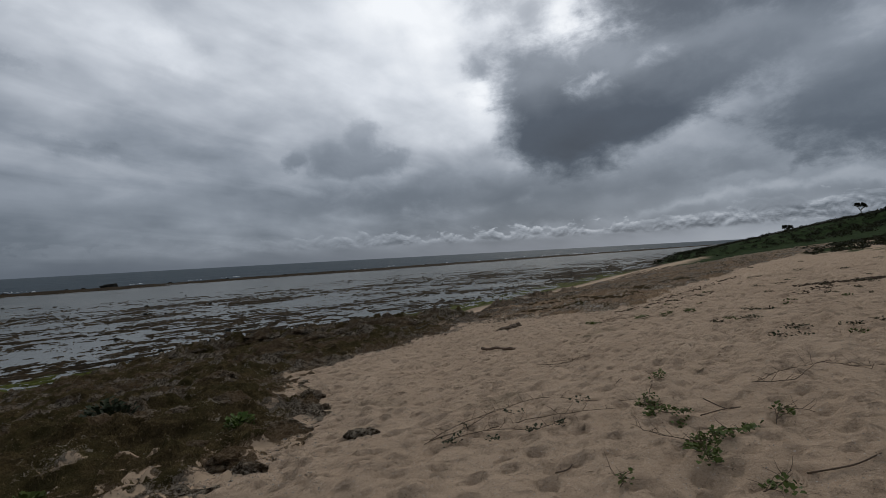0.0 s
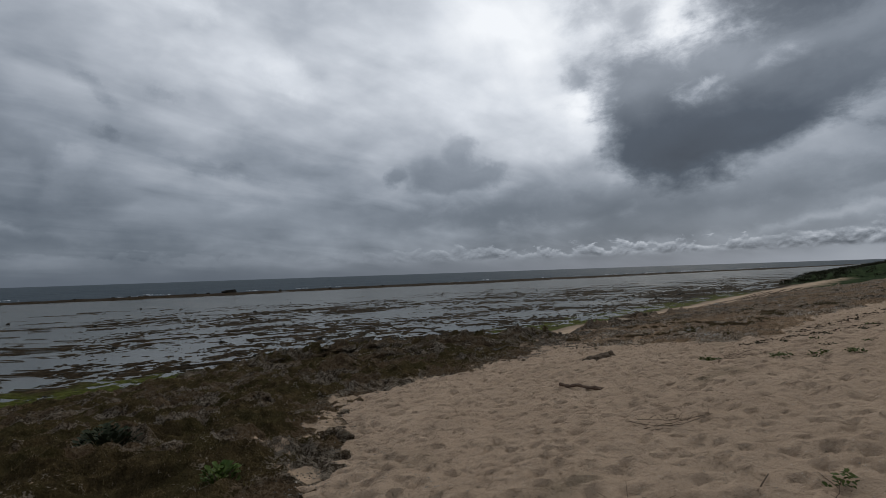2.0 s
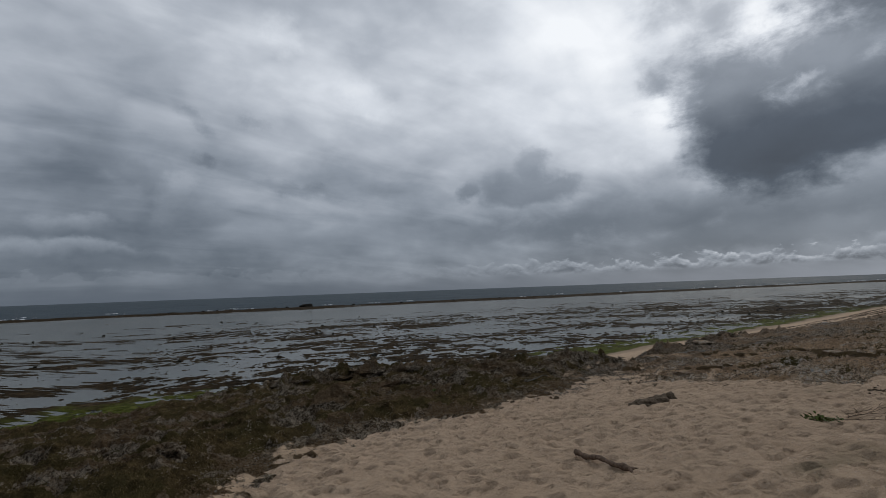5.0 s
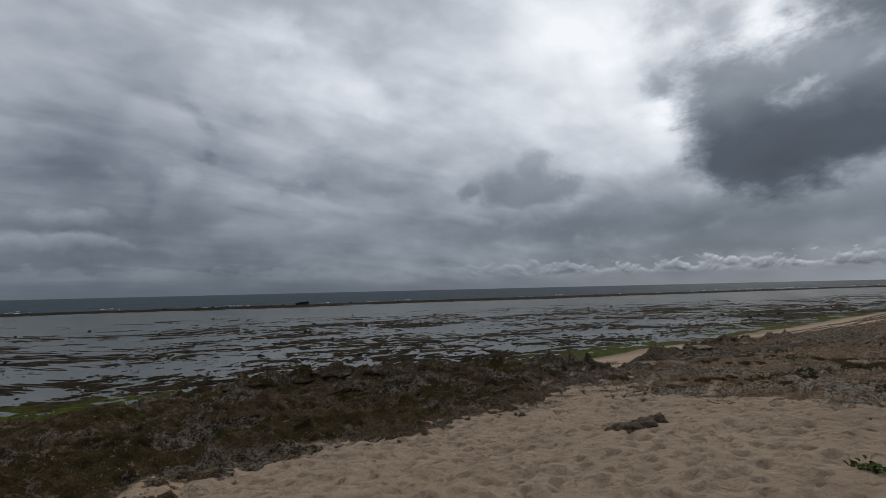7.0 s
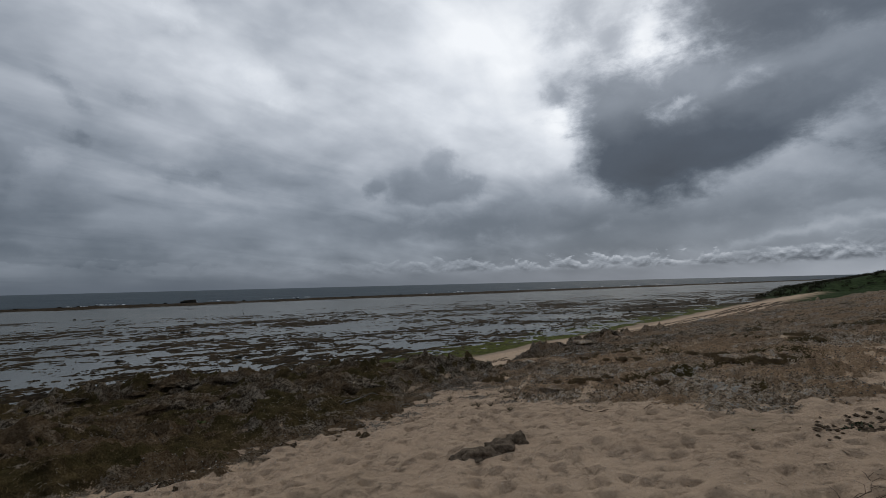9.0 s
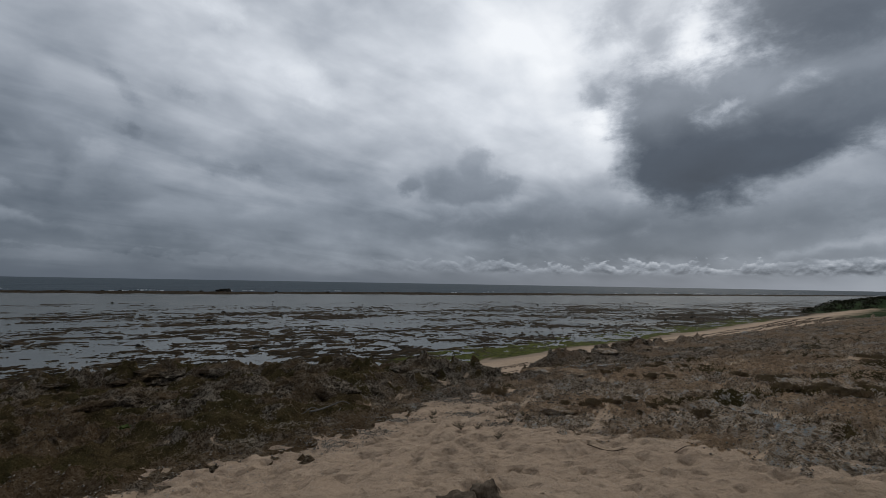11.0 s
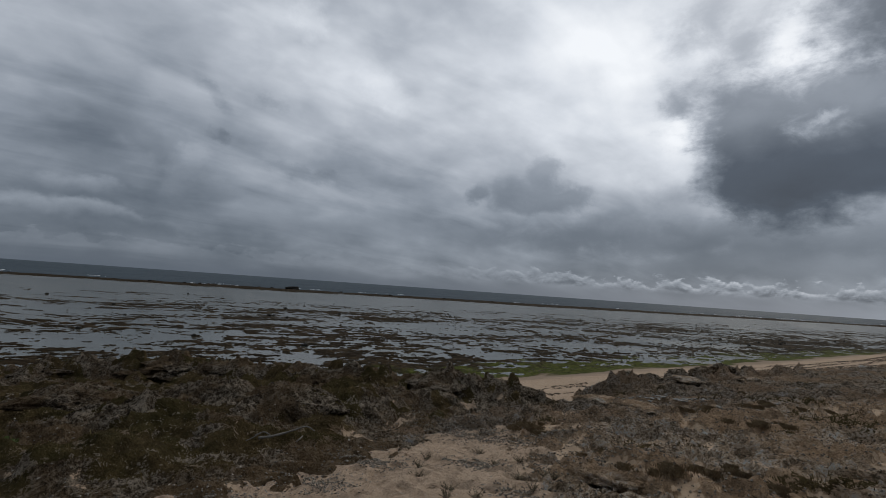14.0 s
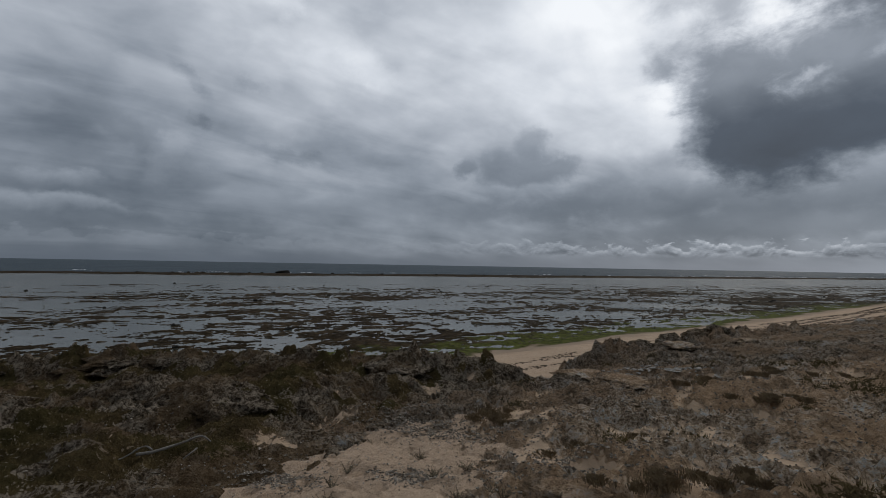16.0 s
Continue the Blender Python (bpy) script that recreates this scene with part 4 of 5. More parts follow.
# driftwood on the open sand
def driftwood():
    e = empty("driftwood", 1.93, 15.0, "weathered dark driftwood branch with a split end lying on sand", "driftwood")
    za, zb = (max(surface(px + k * 0.07, py - k * 0.08) for k in (-2, -1, 0, 1, 2)) for px, py in ((1.65, 15.33), (2.1, 14.82)))
    gz = [za, 0.5 * (za + zb), zb]
    path = smooth_path([(1.59, 15.42, gz[0] + 0.03), (1.72, 15.28, gz[0] + 0.025), (1.88, 15.08, gz[1] + 0.05), (2.03, 14.90, gz[1] + 0.05), (2.17, 14.74, gz[2] + 0.035)], 7)
    n = len(path)
    radii = [0.033 - 0.006 * i / n + 0.009 * math.sin(i * 1.3) * (0.3 + 0.7 * (i % 3 == 0)) for i in range(n)]
    v, f = tube(path, radii, 10, 0.12, 3)
    part("trunk", local(e, v), f, WOOD, e)
    for end, sd in (((2.31, 14.66, gz[2] + 0.06), 5), ((2.28, 14.56, gz[2] + 0.015), 6)):
        v, f = tube(smooth_path([path[-2], (2.22, 14.68, gz[2] + 0.04), end], 5), [0.042, 0.040, 0.036, 0.032, 0.03, 0.027, 0.022, 0.018, 0.014, 0.010, 0.006], 8, 0.15, sd)
        part("fork", local(e, v), f, WOOD, e)
    v, f = tube([(1.59, 15.42, gz[0] + 0.025), (1.57, 15.45, gz[0] + 0.025), (1.555, 15.465, gz[0] + 0.025)], [0.040, 0.037, 0.020], 9, 0.2, 9)
    part("knot", local(e, v), f, WOOD, e)


def pale_branch():
    e = empty("bleached_branch", -0.3, 23.1, "bleached crooked dead branch lying on dark rock", "branch")
    g = surface
    pts = [(-0.52, 22.92), (-0.42, 23.01), (-0.30, 23.12), (-0.19, 23.20), (-0.06, 23.25), (0.06, 23.25)]
    lift = [0.03, 0.05, 0.08, 0.12, 0.13, 0.06]
    v, f = tube(smooth_path([(p[0], p[1], g(*p) + h) for p, h in zip(pts, lift)], 5), [0.017 - 0.0004 * i for i in range(26)], 8, 0.2, 2)
    part("stem", local(e, v), f, PALE_WOOD, e)
    for a, b, c in (((-0.42, 23.01), (-0.52, 23.02), (-0.62, 22.97)), ((-0.50, 22.94), (-0.58, 22.86), (-0.62, 22.78)), ((-0.10, 23.24), (-0.08, 23.14), (-0.12, 23.06))):
        path = smooth_path([(a[0], a[1], g(*a) + 0.07), (b[0], b[1], g(*b) + 0.05), (c[0], c[1], g(*c) + 0.02)], 4)
        v, f = tube(path, [0.010 - 0.0007 * i for i in range(len(path))], 6, 0.15, 4)
        part("twig", local(e, v), f, PALE_WOOD, e)


def beached_stone():
    e = empty("beached_rock", 2.65, 19.0, "pitted grey-brown limestone lump half buried in sand", "rock")
    for nm, (px, py), radii, sd, sink in (("body", (2.58, 18.9), (0.23, 0.17, 0.09), 21, 0.045), ("lobe", (2.80, 19.12), (0.17, 0.13, 0.09), 22, 0.04), ("tip", (2.99, 19.36), (0.10, 0.11, 0.08), 23, 0.02)):
        ob = new(nm, boulder_mesh(nm, radii, STONE, sd, 0.5, 4))
        ob.parent = e
        ob.location = (px - e.location.x, py - e.location.y, surface(px, py) + radii[2] * 0.35 - sink - e.location.z)


def loose_rocks():
    spots = [(-0.25, 9.16, 0.30, 0.22, 0.12), (-1.67, 8.82, 0.42, 0.30, 0.16), (-1.30, 8.45, 0.30, 0.25, 0.12), (-1.75, 12.3, 0.35, 0.3, 0.22), (-2.3, 9.3, 0.3, 0.25, 0.12),
             (-4.3, 14.3, 0.5, 0.4, 0.25), (-3.4, 10.9, 0.4, 0.3, 0.14), (-5.1, 11.9, 0.45, 0.35, 0.18)]
    for i, (px, py, a, b, c) in enumerate(spots):
        ob = new("loose_rock", boulder_mesh("loose_rock", (a * 0.5, b * 0.5, c * 0.5), ROCK_DARK, 30 + i, 0.5, 4))
        ob.location = (px, py, surface(px, py) + c * 0.08)
        ob.rotation_euler = (0, 0, i * 1.3)
        tagged(ob, "pitted grey limestone chunk at the edge of the turf", "rock", "limestone chunks by the sand")
    for i, (px, py, a, b, c) in enumerate([(9.0, 44.2, 0.50, 0.45, 0.45), (6.7, 40.2, 0.45, 0.4, 0.26), (5.6, 38.0, 0.4, 0.35, 0.24), (4.6, 36.4, 0.4, 0.4, 0.26), (10.3, 45.4, 0.5, 0.35, 0.20), (3.9, 35.2, 0.35, 0.35, 0.26), (7.6, 41.4, 0.4, 0.35, 0.2)]):
        ob = new("edge_boulder", boulder_mesh("edge_boulder", (a, b, c), ROCK_DARK, 50 + i, 0.4, 4))
        ob.location = (px, py, surface(px, py) + c * 0.15)
        tagged(ob, "rough dark boulder on the seaward rim of the platform", "rock", "boulders on the rim")
    ob = new("white_stone", boulder_mesh("white_stone", (0.22, 0.16, 0.14), CHIP, 61, 0.25, 3))
    ob.location = (13.6, 45.0, surface(13.6, 45.0) + 0.06)
    tagged(ob, "pale white stone lying on the weathered platform", "stone")


def vine(name, stems, leaves, label, mat=LEAF, size=0.055, group="", thick=0.0036):
    x0, y0 = (stems[0] if stems else [leaves[0][:2]])[0]
    e = empty(name, x0, y0, label, "plant", group)
    for st in stems:
        pts = []
        for i, (px, py) in enumerate(st):
            pts.append((px, py, surface(px, py) + 0.012 + 0.05 * (rnd.random() if 0 < i < len(st) - 1 else 0.2)))
        path = smooth_path(pts, 6)
        path = [p + Vector((rnd.uniform(-1, 1), rnd.uniform(-1, 1), rnd.uniform(-0.5, 1))) * 0.008 for p in path]
        pieces = [tube(path, [thick * (1 - 0.5 * i / len(path)) for i in range(len(path))], 5, 0.2, 1)]
        for i in range(1, len(path) - 1):
            if rnd.random() < 0.75:
                a = rnd.uniform(0, 6.28)
                ln = rnd.uniform(0.04, 0.13)
                end = path[i] + Vector((math.cos(a) * ln, math.sin(a) * ln, rnd.uniform(0.0, 0.12)))
                mid = (path[i] + end) / 2 + Vector((rnd.uniform(-1, 1), rnd.uniform(-1, 1), rnd.uniform(0, 1))) * 0.02
                pieces.append(tube([path[i], mid, end], [thick * 0.55, thick * 0.45, thick * 0.25], 4, 0, 1))
        v, f = joined(pieces)
        part("stem", local(e, v), f, TWIG, e, "thin dry stem")
    if leaves:
        for px, py, spread, count in leaves:
            pieces = []
            for _ in range(int(count * 1.7)):
                a, d = rnd.uniform(0, 6.28), 0.72 * spread * math.sqrt(rnd.random())
                qx, qy = px + d * math.cos(a), py + d * math.sin(a)
                pieces.append(leaf((qx, qy, height(qx, qy) + rnd.uniform(0.01, 0.055)), rnd.uniform(0, 6.28), rnd.uniform(-0.2, 0.9), 0.62 * size * rnd.uniform(0.7, 1.3)))
            v, f = joined(pieces)
            part("foliage", local(e, v), f, mat, e)
    return e


def beach_vines():
    g = "creeping vines on the sand"
    lab = "creeping green beach vine with dry stems on sand"
    vine("beach_vine", [[(2.72, 7.68), (2.66, 7.95), (2.80, 8.42), (3.05, 8.9), (3.28, 9.28)], [(2.82, 8.54), (2.7, 8.2), (2.6, 7.6)]], [(2.80, 8.42, 0.16, 46), (2.66, 7.86, 0.16, 36), (2.78, 7.62, 0.14, 30), (3.28, 9.28, 0.13, 22)], lab, LEAF, 0.055, g)
    vine("beach_vine", [[(2.46, 6.58), (2.53, 6.75), (2.6, 6.96), (2.82, 7.06), (3.02, 7.10)], [(2.6, 6.96), (2.4, 7.3), (2.3, 7.5)]], [(2.60, 6.95, 0.15, 44), (2.80, 7.05, 0.13, 40), (3.02, 7.10, 0.13, 24), (2.53, 6.74, 0.12, 34), (2.46, 6.58, 0.10, 18)], lab, LEAF, 0.052, g)
    vine("beach_vine", [[(3.3, 7.2), (3.51, 7.43), (3.75, 7.42)]], [(3.51, 7.43, 0.12, 26)], lab, LEAF, 0.05, g)
    vine("beach_vine", [[(0.53, 8.16), (0.81, 8.36), (1.18, 8.77), (1.86, 9.07), (2.42, 8.80), (2.82, 8.54)], [(0.60, 8.2), (1.0, 8.45), (1.3, 8.9), (1.6, 9.2)], [(1.16, 8.45), (1.58, 8.56), (1.95, 8.34), (2.42, 8.23)], [(0.7, 8.1), (1.2, 8.3), (1.58, 8.0), (1.83, 8.06), (2.1, 8.25)]],
         [(1.57, 7.98, 0.12, 18), (1.83, 8.06, 0.10, 14), (0.81, 8.08, 0.14, 22), (1.20, 7.94, 0.10, 10), (0.95, 8.5, 0.10, 8), (1.5, 8.75, 0.2, 10), (2.2, 8.75, 0.2, 10)], "long dry creeping vine with a few green leaves on sand", LEAF_DULL, 0.045, g, 0.0038)
    vine("beach_vine", [[(2.5, 6.1), (2.65, 6.17), (2.8, 6.3)]], [(2.65, 6.17, 0.14, 26)], lab, LEAF, 0.05, g)
    vine("beach_vine", [[(1.85, 6.45), (1.89, 6.51), (1.86, 6.7)]], [(1.89, 6.51, 0.09, 12)], lab, LEAF, 0.045, g)
    vine("beach_vine", [[(4.55, 16.75), (5.18, 16.53), (5.61, 16.06), (6.13, 15.49), (6.6, 15.0)], [(4.96, 16.75), (5.3, 16.9), (5.7, 16.6)]], [(4.62, 16.8, 0.20, 40), (4.75, 16.6, 0.15, 20), (5.70, 15.95, 0.25, 44), (6.13, 15.49, 0.22, 34), (6.5, 15.1, 0.2, 26)], lab, LEAF, 0.07, g)
    d = "dry twiggy runner arching over the sand"
    vine("dry_runner", [[(3.70, 8.17), (3.96, 7.98), (4.35, 8.35), (4.77, 8.72), (4.9, 8.45), (5.1, 8.2), (5.6, 8.1)], [(3.8, 8.3), (4.2, 8.5), (4.77, 8.72)], [(4.83, 8.49), (5.2, 8.5), (5.6, 8.4)]], [], d, TWIG, 0.04, g, 0.004)
    vine("dry_runner", [[(2.24, 11.75), (2.48, 11.43), (2.75, 11.25), (3.18, 11.64)], [(2.4, 11.9), (2.6, 11.6), (2.9, 11.5)]], [], d, TWIG, 0.04, g)
    vine("dry_runner", [[(2.38, 11.37), (2.7, 11.45), (3.10, 11.65)], [(2.45, 11.25), (2.8, 11.4)]], [], d, TWIG, 0.04, g)
    vine("dry_runner", [[(4.96, 16.76), (5.2, 16.95), (5.5, 17.0), (5.9, 17.2)], [(5.1, 16.6), (5.5, 16.8), (6.0, 16.7)], [(5.0, 16.9), (5.4, 17.1), (5.6, 17.5)]], [], d, TWIG, 0.04, g)
    for a, b in (((2.92, 7.59), (3.41, 7.85)), ((3.24, 8.17), (3.27, 7.61)), ((2.85, 6.25), (3.37, 6.36)), ((2.64, 9.18), (2.96, 9.63)), ((1.53, 6.82), (1.80, 7.35)), ((4.73, 20.77), (4.96, 20.94)), ((3.9, 21.09), (4.3, 20.9))):
        m = ((a[0] + b[0]) / 2 + 0.02, (a[1] + b[1]) / 2 - 0.03)
        path = smooth_path(on_ground([a, m, b], 0.015), 5)
        v, f = tube(path, [0.006 - 0.0002 * i for i in range(len(path))], 5, 0.25, 7)
        ob = new("twig", mesh_of("twig", v, f, TWIG))
        tagged(ob, "thin dry brown twig lying on sand", "twig", "twigs on the sand")


def weed_kind(seed, count, spread, size, mat):
    """A low spreading weed, built at the origin."""
    r2 = random.Random(seed)
    e = new("beach_weed")
    e.empty_display_size = 0.1
    pieces = []
    for _ in range(count):
        a, d = r2.uniform(0, 6.28), spread * math.sqrt(r2.random())
        pieces.append(leaf((1.6 * d * math.cos(a), d * math.sin(a), r2.uniform(0.0, 0.05) * (1.2 - d / spread)), r2.uniform(0, 6.28), r2.uniform(-0.2, 1.0), size * r2.uniform(0.7, 1.3)))
    part("foliage", *joined(pieces), mat, e)
    for _ in range(4):
        a, d = r2.uniform(0, 6.28), spread * r2.uniform(0.8, 1.7)
        part("stem", *tube([(0, 0, 0.01), (0.5 * d * math.cos(a), 0.5 * d * math.sin(a), 0.04), (d * math.cos(a + 0.2), d * math.sin(a + 0.2), r2.uniform(0.0, 0.10))], [0.005, 0.004, 0.002], 4), TWIG, e)
    return tagged(e, "low dull green weed with dry stems on sand", "plant", "weeds scattered over the dune")


def beach_weeds():
    kinds = [weed_kind(1, 26, 0.11, 0.036, LEAF_DULL), weed_kind(2, 22, 0.08, 0.038, LEAF), weed_kind(3, 40, 0.17, 0.034, LEAF_DULL)]
    spots = [(5.71, 12.45), (5.86, 12.3), (6.18, 12.2), (6.82, 13.25), (7.92, 13.7), (6.1, 10.95), (7.14, 13.2), (7.72, 13.5), (5.85, 10.48), (9.51, 14.69), (9.29, 13.94), (9.86, 14.06),
             (10.14, 18.38), (9.24, 19.62), (6.85, 10.72), (7.23, 10.77), (7.47, 16.51), (7.02, 16.83), (5.41, 10.3), (6.35, 10.12), (11.0, 18.4), (8.6, 18.7), (12.2, 19.6), (13.4, 18.2),
             (6.9, 18.6), (7.4, 18.3), (7.9, 18.9), (6.4, 18.9), (5.6, 19.2), (8.3, 16.2), (10.6, 15.2), (11.6, 14.6)]
    for _ in range(46):
        px, py = rnd.uniform(7, 24), rnd.uniform(10, 34)
        sx = -0.826 * px + 0.563 * py
        if sx < 3.2:
            spots.append((px, py))
    for i, (px, py) in enumerate(spots):
        m = pose(px, py, height(px, py), 0, 0, rnd.uniform(0, 360))
        if i < 3:
            kinds[i].matrix_basis = m
        else:
            copy_thing(kinds[i % 3], m)


def blades(count, spread, length, seed, flat=0.5):
    r2 = random.Random(seed)
    verts, faces = [], []
    lobes = [(r2.gauss(0, 0.75) * spread * 1.5, r2.gauss(0, 0.5) * spread, r2.uniform(0.25, 0.75) * spread) for _ in range(9)]
    for _ in range(count):
        lx, ly, lr = r2.choice(lobes)
        a, d = r2.uniform(0, 6.28), abs(r2.gauss(0, 0.5)) * lr
        x, y, h = lx + 1.3 * d * math.cos(a), ly + d * math.sin(a), length * r2.uniform(0.4, 1.2) / (1 + 1.2 * (d / lr) ** 2)
        b = r2.uniform(0, 6.28)
        lean = r2.uniform(0.1, flat) * h
        w = 0.0028 + 0.002 * r2.random()
        n = len(verts)
        cb, sb = math.cos(b), math.sin(b)
        verts += [(x - sb * w, y + cb * w, -0.02), (x + sb * w, y - cb * w, -0.02), (x + cb * lean * 0.4 + sb * w * 0.7, y + sb * lean * 0.4 - cb * w * 0.7, h * 0.6), (x + cb * lean, y + sb * lean, h)]
        faces += [(n, n + 1, n + 2), (n, n + 2, n + 3)]
    return verts, faces


def grass_tufts():
    made = []
    for sd, n, sp, ln in ((1, 2600, 0.26, 0.07), (2, 2000, 0.20, 0.06), (3, 3600, 0.36, 0.075)):
        ob = new("grass_tuft", mesh_of("grass_tuft", *blades(n, sp * 0.66, ln * 0.55, sd, 1.6), TUFT, False))
        made.append(tagged(ob, "dark brown-green grass cushion growing on weathered rock", "grass tuft", "grass cushions on the platform"))
    spots = [(2.62, 25.19), (3.91, 24.43), (3.55, 24.35), (4.25, 24.3), (3.67, 24.0), (6.15, 28.17), (7.35, 28.38), (4.82, 22.96), (5.1, 22.6), (5.44, 22.19), (5.85, 21.87), (6.2, 21.6), (4.11, 23.0), (6.64, 23.7), (7.14, 23.1), (7.84, 23.3),
             (2.69, 25.9), (7.5, 24.2), (8.2, 23.9), (8.0, 24.8), (7.0, 24.6), (9.1, 28.8), (8.6, 28.2), (5.0, 27.2), (5.5, 26.0), (6.3, 30.2), (2.5, 25.5), (8.9, 25.2), (9.6, 26.2), (10.4, 27.4)]
    for i, (px, py) in enumerate(spots):
        m = pose(px, py, surface(px, py) - 0.005, 0, 0, rnd.uniform(0, 360))
        if i < 3:
            made[i].matrix_basis = m
        else:
            copy_thing(made[i % 3], m)


def sprigs():
    e0 = None
    for i, (px, py) in enumerate([(2.84, 21.6), (2.27, 21.98), (1.63, 22.93), (2.6, 23.5), (2.47, 22.21), (1.56, 23.3), (2.72, 22.9), (2.95, 23.1), (2.35, 23.4), (2.56, 23.42), (2.15, 22.4), (1.67, 22.77), (2.9, 22.6), (2.05, 23.8), (3.05, 22.9)]):
        if e0 is None:
            e = new("sprig")
            e.empty_display_size = 0.1
            st, lf = [], []
            for k in range(14):
                a, ln, out = k * 0.7 + rnd.random(), rnd.uniform(0.03, 0.09), rnd.uniform(0.03, 0.10)
                tip = (out * math.cos(a), out * math.sin(a), ln)
                st.append(tube([(0, 0, -0.02), (tip[0] * 0.5, tip[1] * 0.5, ln * 0.4), tip], [0.0022, 0.0018, 0.001], 4))
                for q in range(8):
                    f = 0.25 + 0.11 * q
                    lf.append(leaf((tip[0] * f + rnd.uniform(-0.008, 0.008), tip[1] * f + rnd.uniform(-0.008, 0.008), ln * f * 0.9), rnd.uniform(0, 6.28), rnd.uniform(-0.3, 0.8), 0.012))
            part("stem", *joined(st), TWIG, e)
            part("foliage", *joined(lf), SEEDLING, e)
            e0 = tagged(e, "small upright brownish seedling in the sand", "plant", "seedlings in the sandy hollow")
            e.matrix_basis = pose(px, py, surface(px, py), 0, 0, 0)
        else:
            copy_thing(e0, pose(px, py, surface(px, py), 0, 0, 50 * i))


def shore_plants():
    """Leafy green plants growing out of the turf."""
    for px, py, sp, n, sz, mat, lab in ((-4.73, 11.28, 0.60, 420, 0.07, LEAF_DULL, "dark green leafy shrub in the turf"), (-2.16, 10.24, 0.30, 200, 0.055, LEAF_BRIGHT, "bright green leafy rosette among dark rock"),
                                        (-2.91, 7.67, 0.20, 120, 0.06, LEAF, "small green leafy plant in brown turf"), (-4.4, 23.6, 0.30, 160, 0.055, LEAF_BRIGHT, "green leafy plant among dark rock"), (-2.7, 21.4, 0.24, 130, 0.05, LEAF, "small dark green plant among rock")):
        z0 = surface(px, py)
        e = empty("leafy_plant", px, py, lab, "plant", z=z0)
        for k in range(3):
            pieces = []
            for _ in range(n // 3):
                a, d = rnd.uniform(0, 6.28), sp * math.sqrt(rnd.random())
                pieces.append(leaf((d * math.cos(a) * 0.6, d * math.sin(a) * 0.6, rnd.uniform(0, sp * 0.8) * (1 - 0.5 * d / sp)), a + rnd.uniform(-0.5, 0.5), rnd.uniform(0.2, 1.2), sz * rnd.uniform(0.7, 1.4), 0.12))
            part("foliage", *joined(pieces), mat, e)
        st = [tube([(0, 0, -0.05), (0.2 * sp * math.cos(k), 0.2 * sp * math.sin(k), 0.2 * sp), (0.5 * sp * math.cos(k), 0.5 * sp * math.sin(k), 0.4 * sp)], [0.012, 0.009, 0.004], 5) for k in range(6)]
        part("stem", *joined(st), TWIG, e)


# ---------------------------------------------------------------- stuff
def tris(name, verts, mat, label, category):
    """One object of loose triangles from an array n x 3 x 3."""
    n = len(verts)
    me = bpy.data.meshes.new(name)
    me.vertices.add(n * 3)
    me.vertices.foreach_set("co", verts.astype(np.float32).ravel())
    me.loops.add(n * 3)
    me.loops.foreach_set("vertex_index", np.arange(n * 3, dtype=np.int32))
    me.polygons.add(n)
    me.polygons.foreach_set("loop_start", np.arange(0, n * 3, 3, dtype=np.int32))
    me.polygons.foreach_set("loop_total", np.full(n, 3, np.int32))
    me.update(calc_edges=True)
    me.materials.append(mat)
    return tagged(new(name, me), label, category, kind="stuff")


def turf_blades():
    out = []
    for key, reach, count in (("left", 24.0, 90000), ("right", 24.0, 9000)):
        x, y, z, turf = (q.ravel() for q in ROCK_GRID[key][:4])
        d = np.hypot(x - 2.0, y - 11.0)
        w = (turf > 0.45) * (d < reach) / np.maximum(d, 4.0)
        idx = rng.choice(len(x), count, p=w / w.sum())
        px, py = x[idx] + rng.uniform(-0.04, 0.04, count), y[idx] + rng.uniform(-0.04, 0.04, count)
        clump = 0.5 + np.clip(perlin(px / 0.35, py / 0.35, 300) + 0.2, -0.4, 0.9)
        h = rng.uniform(0.02, 0.055, count) * clump
        a, b = rng.uniform(0, 6.283, count), rng.uniform(0, 6.283, count)
        wd = rng.uniform(0.004, 0.008, count)
        ln = rng.uniform(0.2, 1.2, count) * h
        zz = z[idx] - 0.012
        p0 = np.stack([px - np.cos(a) * wd, py - np.sin(a) * wd, zz], -1)
        p1 = np.stack([px + np.cos(a) * wd, py + np.sin(a) * wd, zz], -1)
        p2 = np.stack([px + np.cos(b) * ln, py + np.sin(b) * ln, zz + h + 0.012], -1)
        out.append(np.stack([p0, p1, p2], 1))
    tris("turf", np.concatenate(out), BLADE, "short matted brown-olive turf on the rock", "grass")


def lumps(px, py, pz, size, seed, flat=0.6):
    """Small angular chips: squashed octahedra, as triangles."""
    r2 = np.random.default_rng(seed)
    n = len(px)
    ax = np.array([(1, 0, 0), (0, 1, 0), (-1, 0, 0), (0, -1, 0), (0, 0, 1), (0, 0, -1)], float)
    v = ax[None] * r2.uniform(0.6, 1.3, (n, 6, 1)) + r2.uniform(-0.25, 0.25, (n, 6, 3))
    yaw = r2.uniform(0, 6.283, n)
    c, s = np.cos(yaw)[:, None], np.sin(yaw)[:, None]
    v[..., 2] *= flat
    v[..., 1] *= 0.7
    vx, vy = v[..., 0] * c - v[..., 1] * s, v[..., 0] * s + v[..., 1] * c
    v = np.stack([vx, vy, v[..., 2]], -1) * size[:, None, None] + np.stack([px, py, pz], -1)[:, None]
    f = np.array([(0, 1, 4), (1, 2, 4), (2, 3, 4), (3, 0, 4), (1, 0, 5), (2, 1, 5), (3, 2, 5), (0, 3, 5)])
    return v[:, f].reshape(-1, 3, 3)


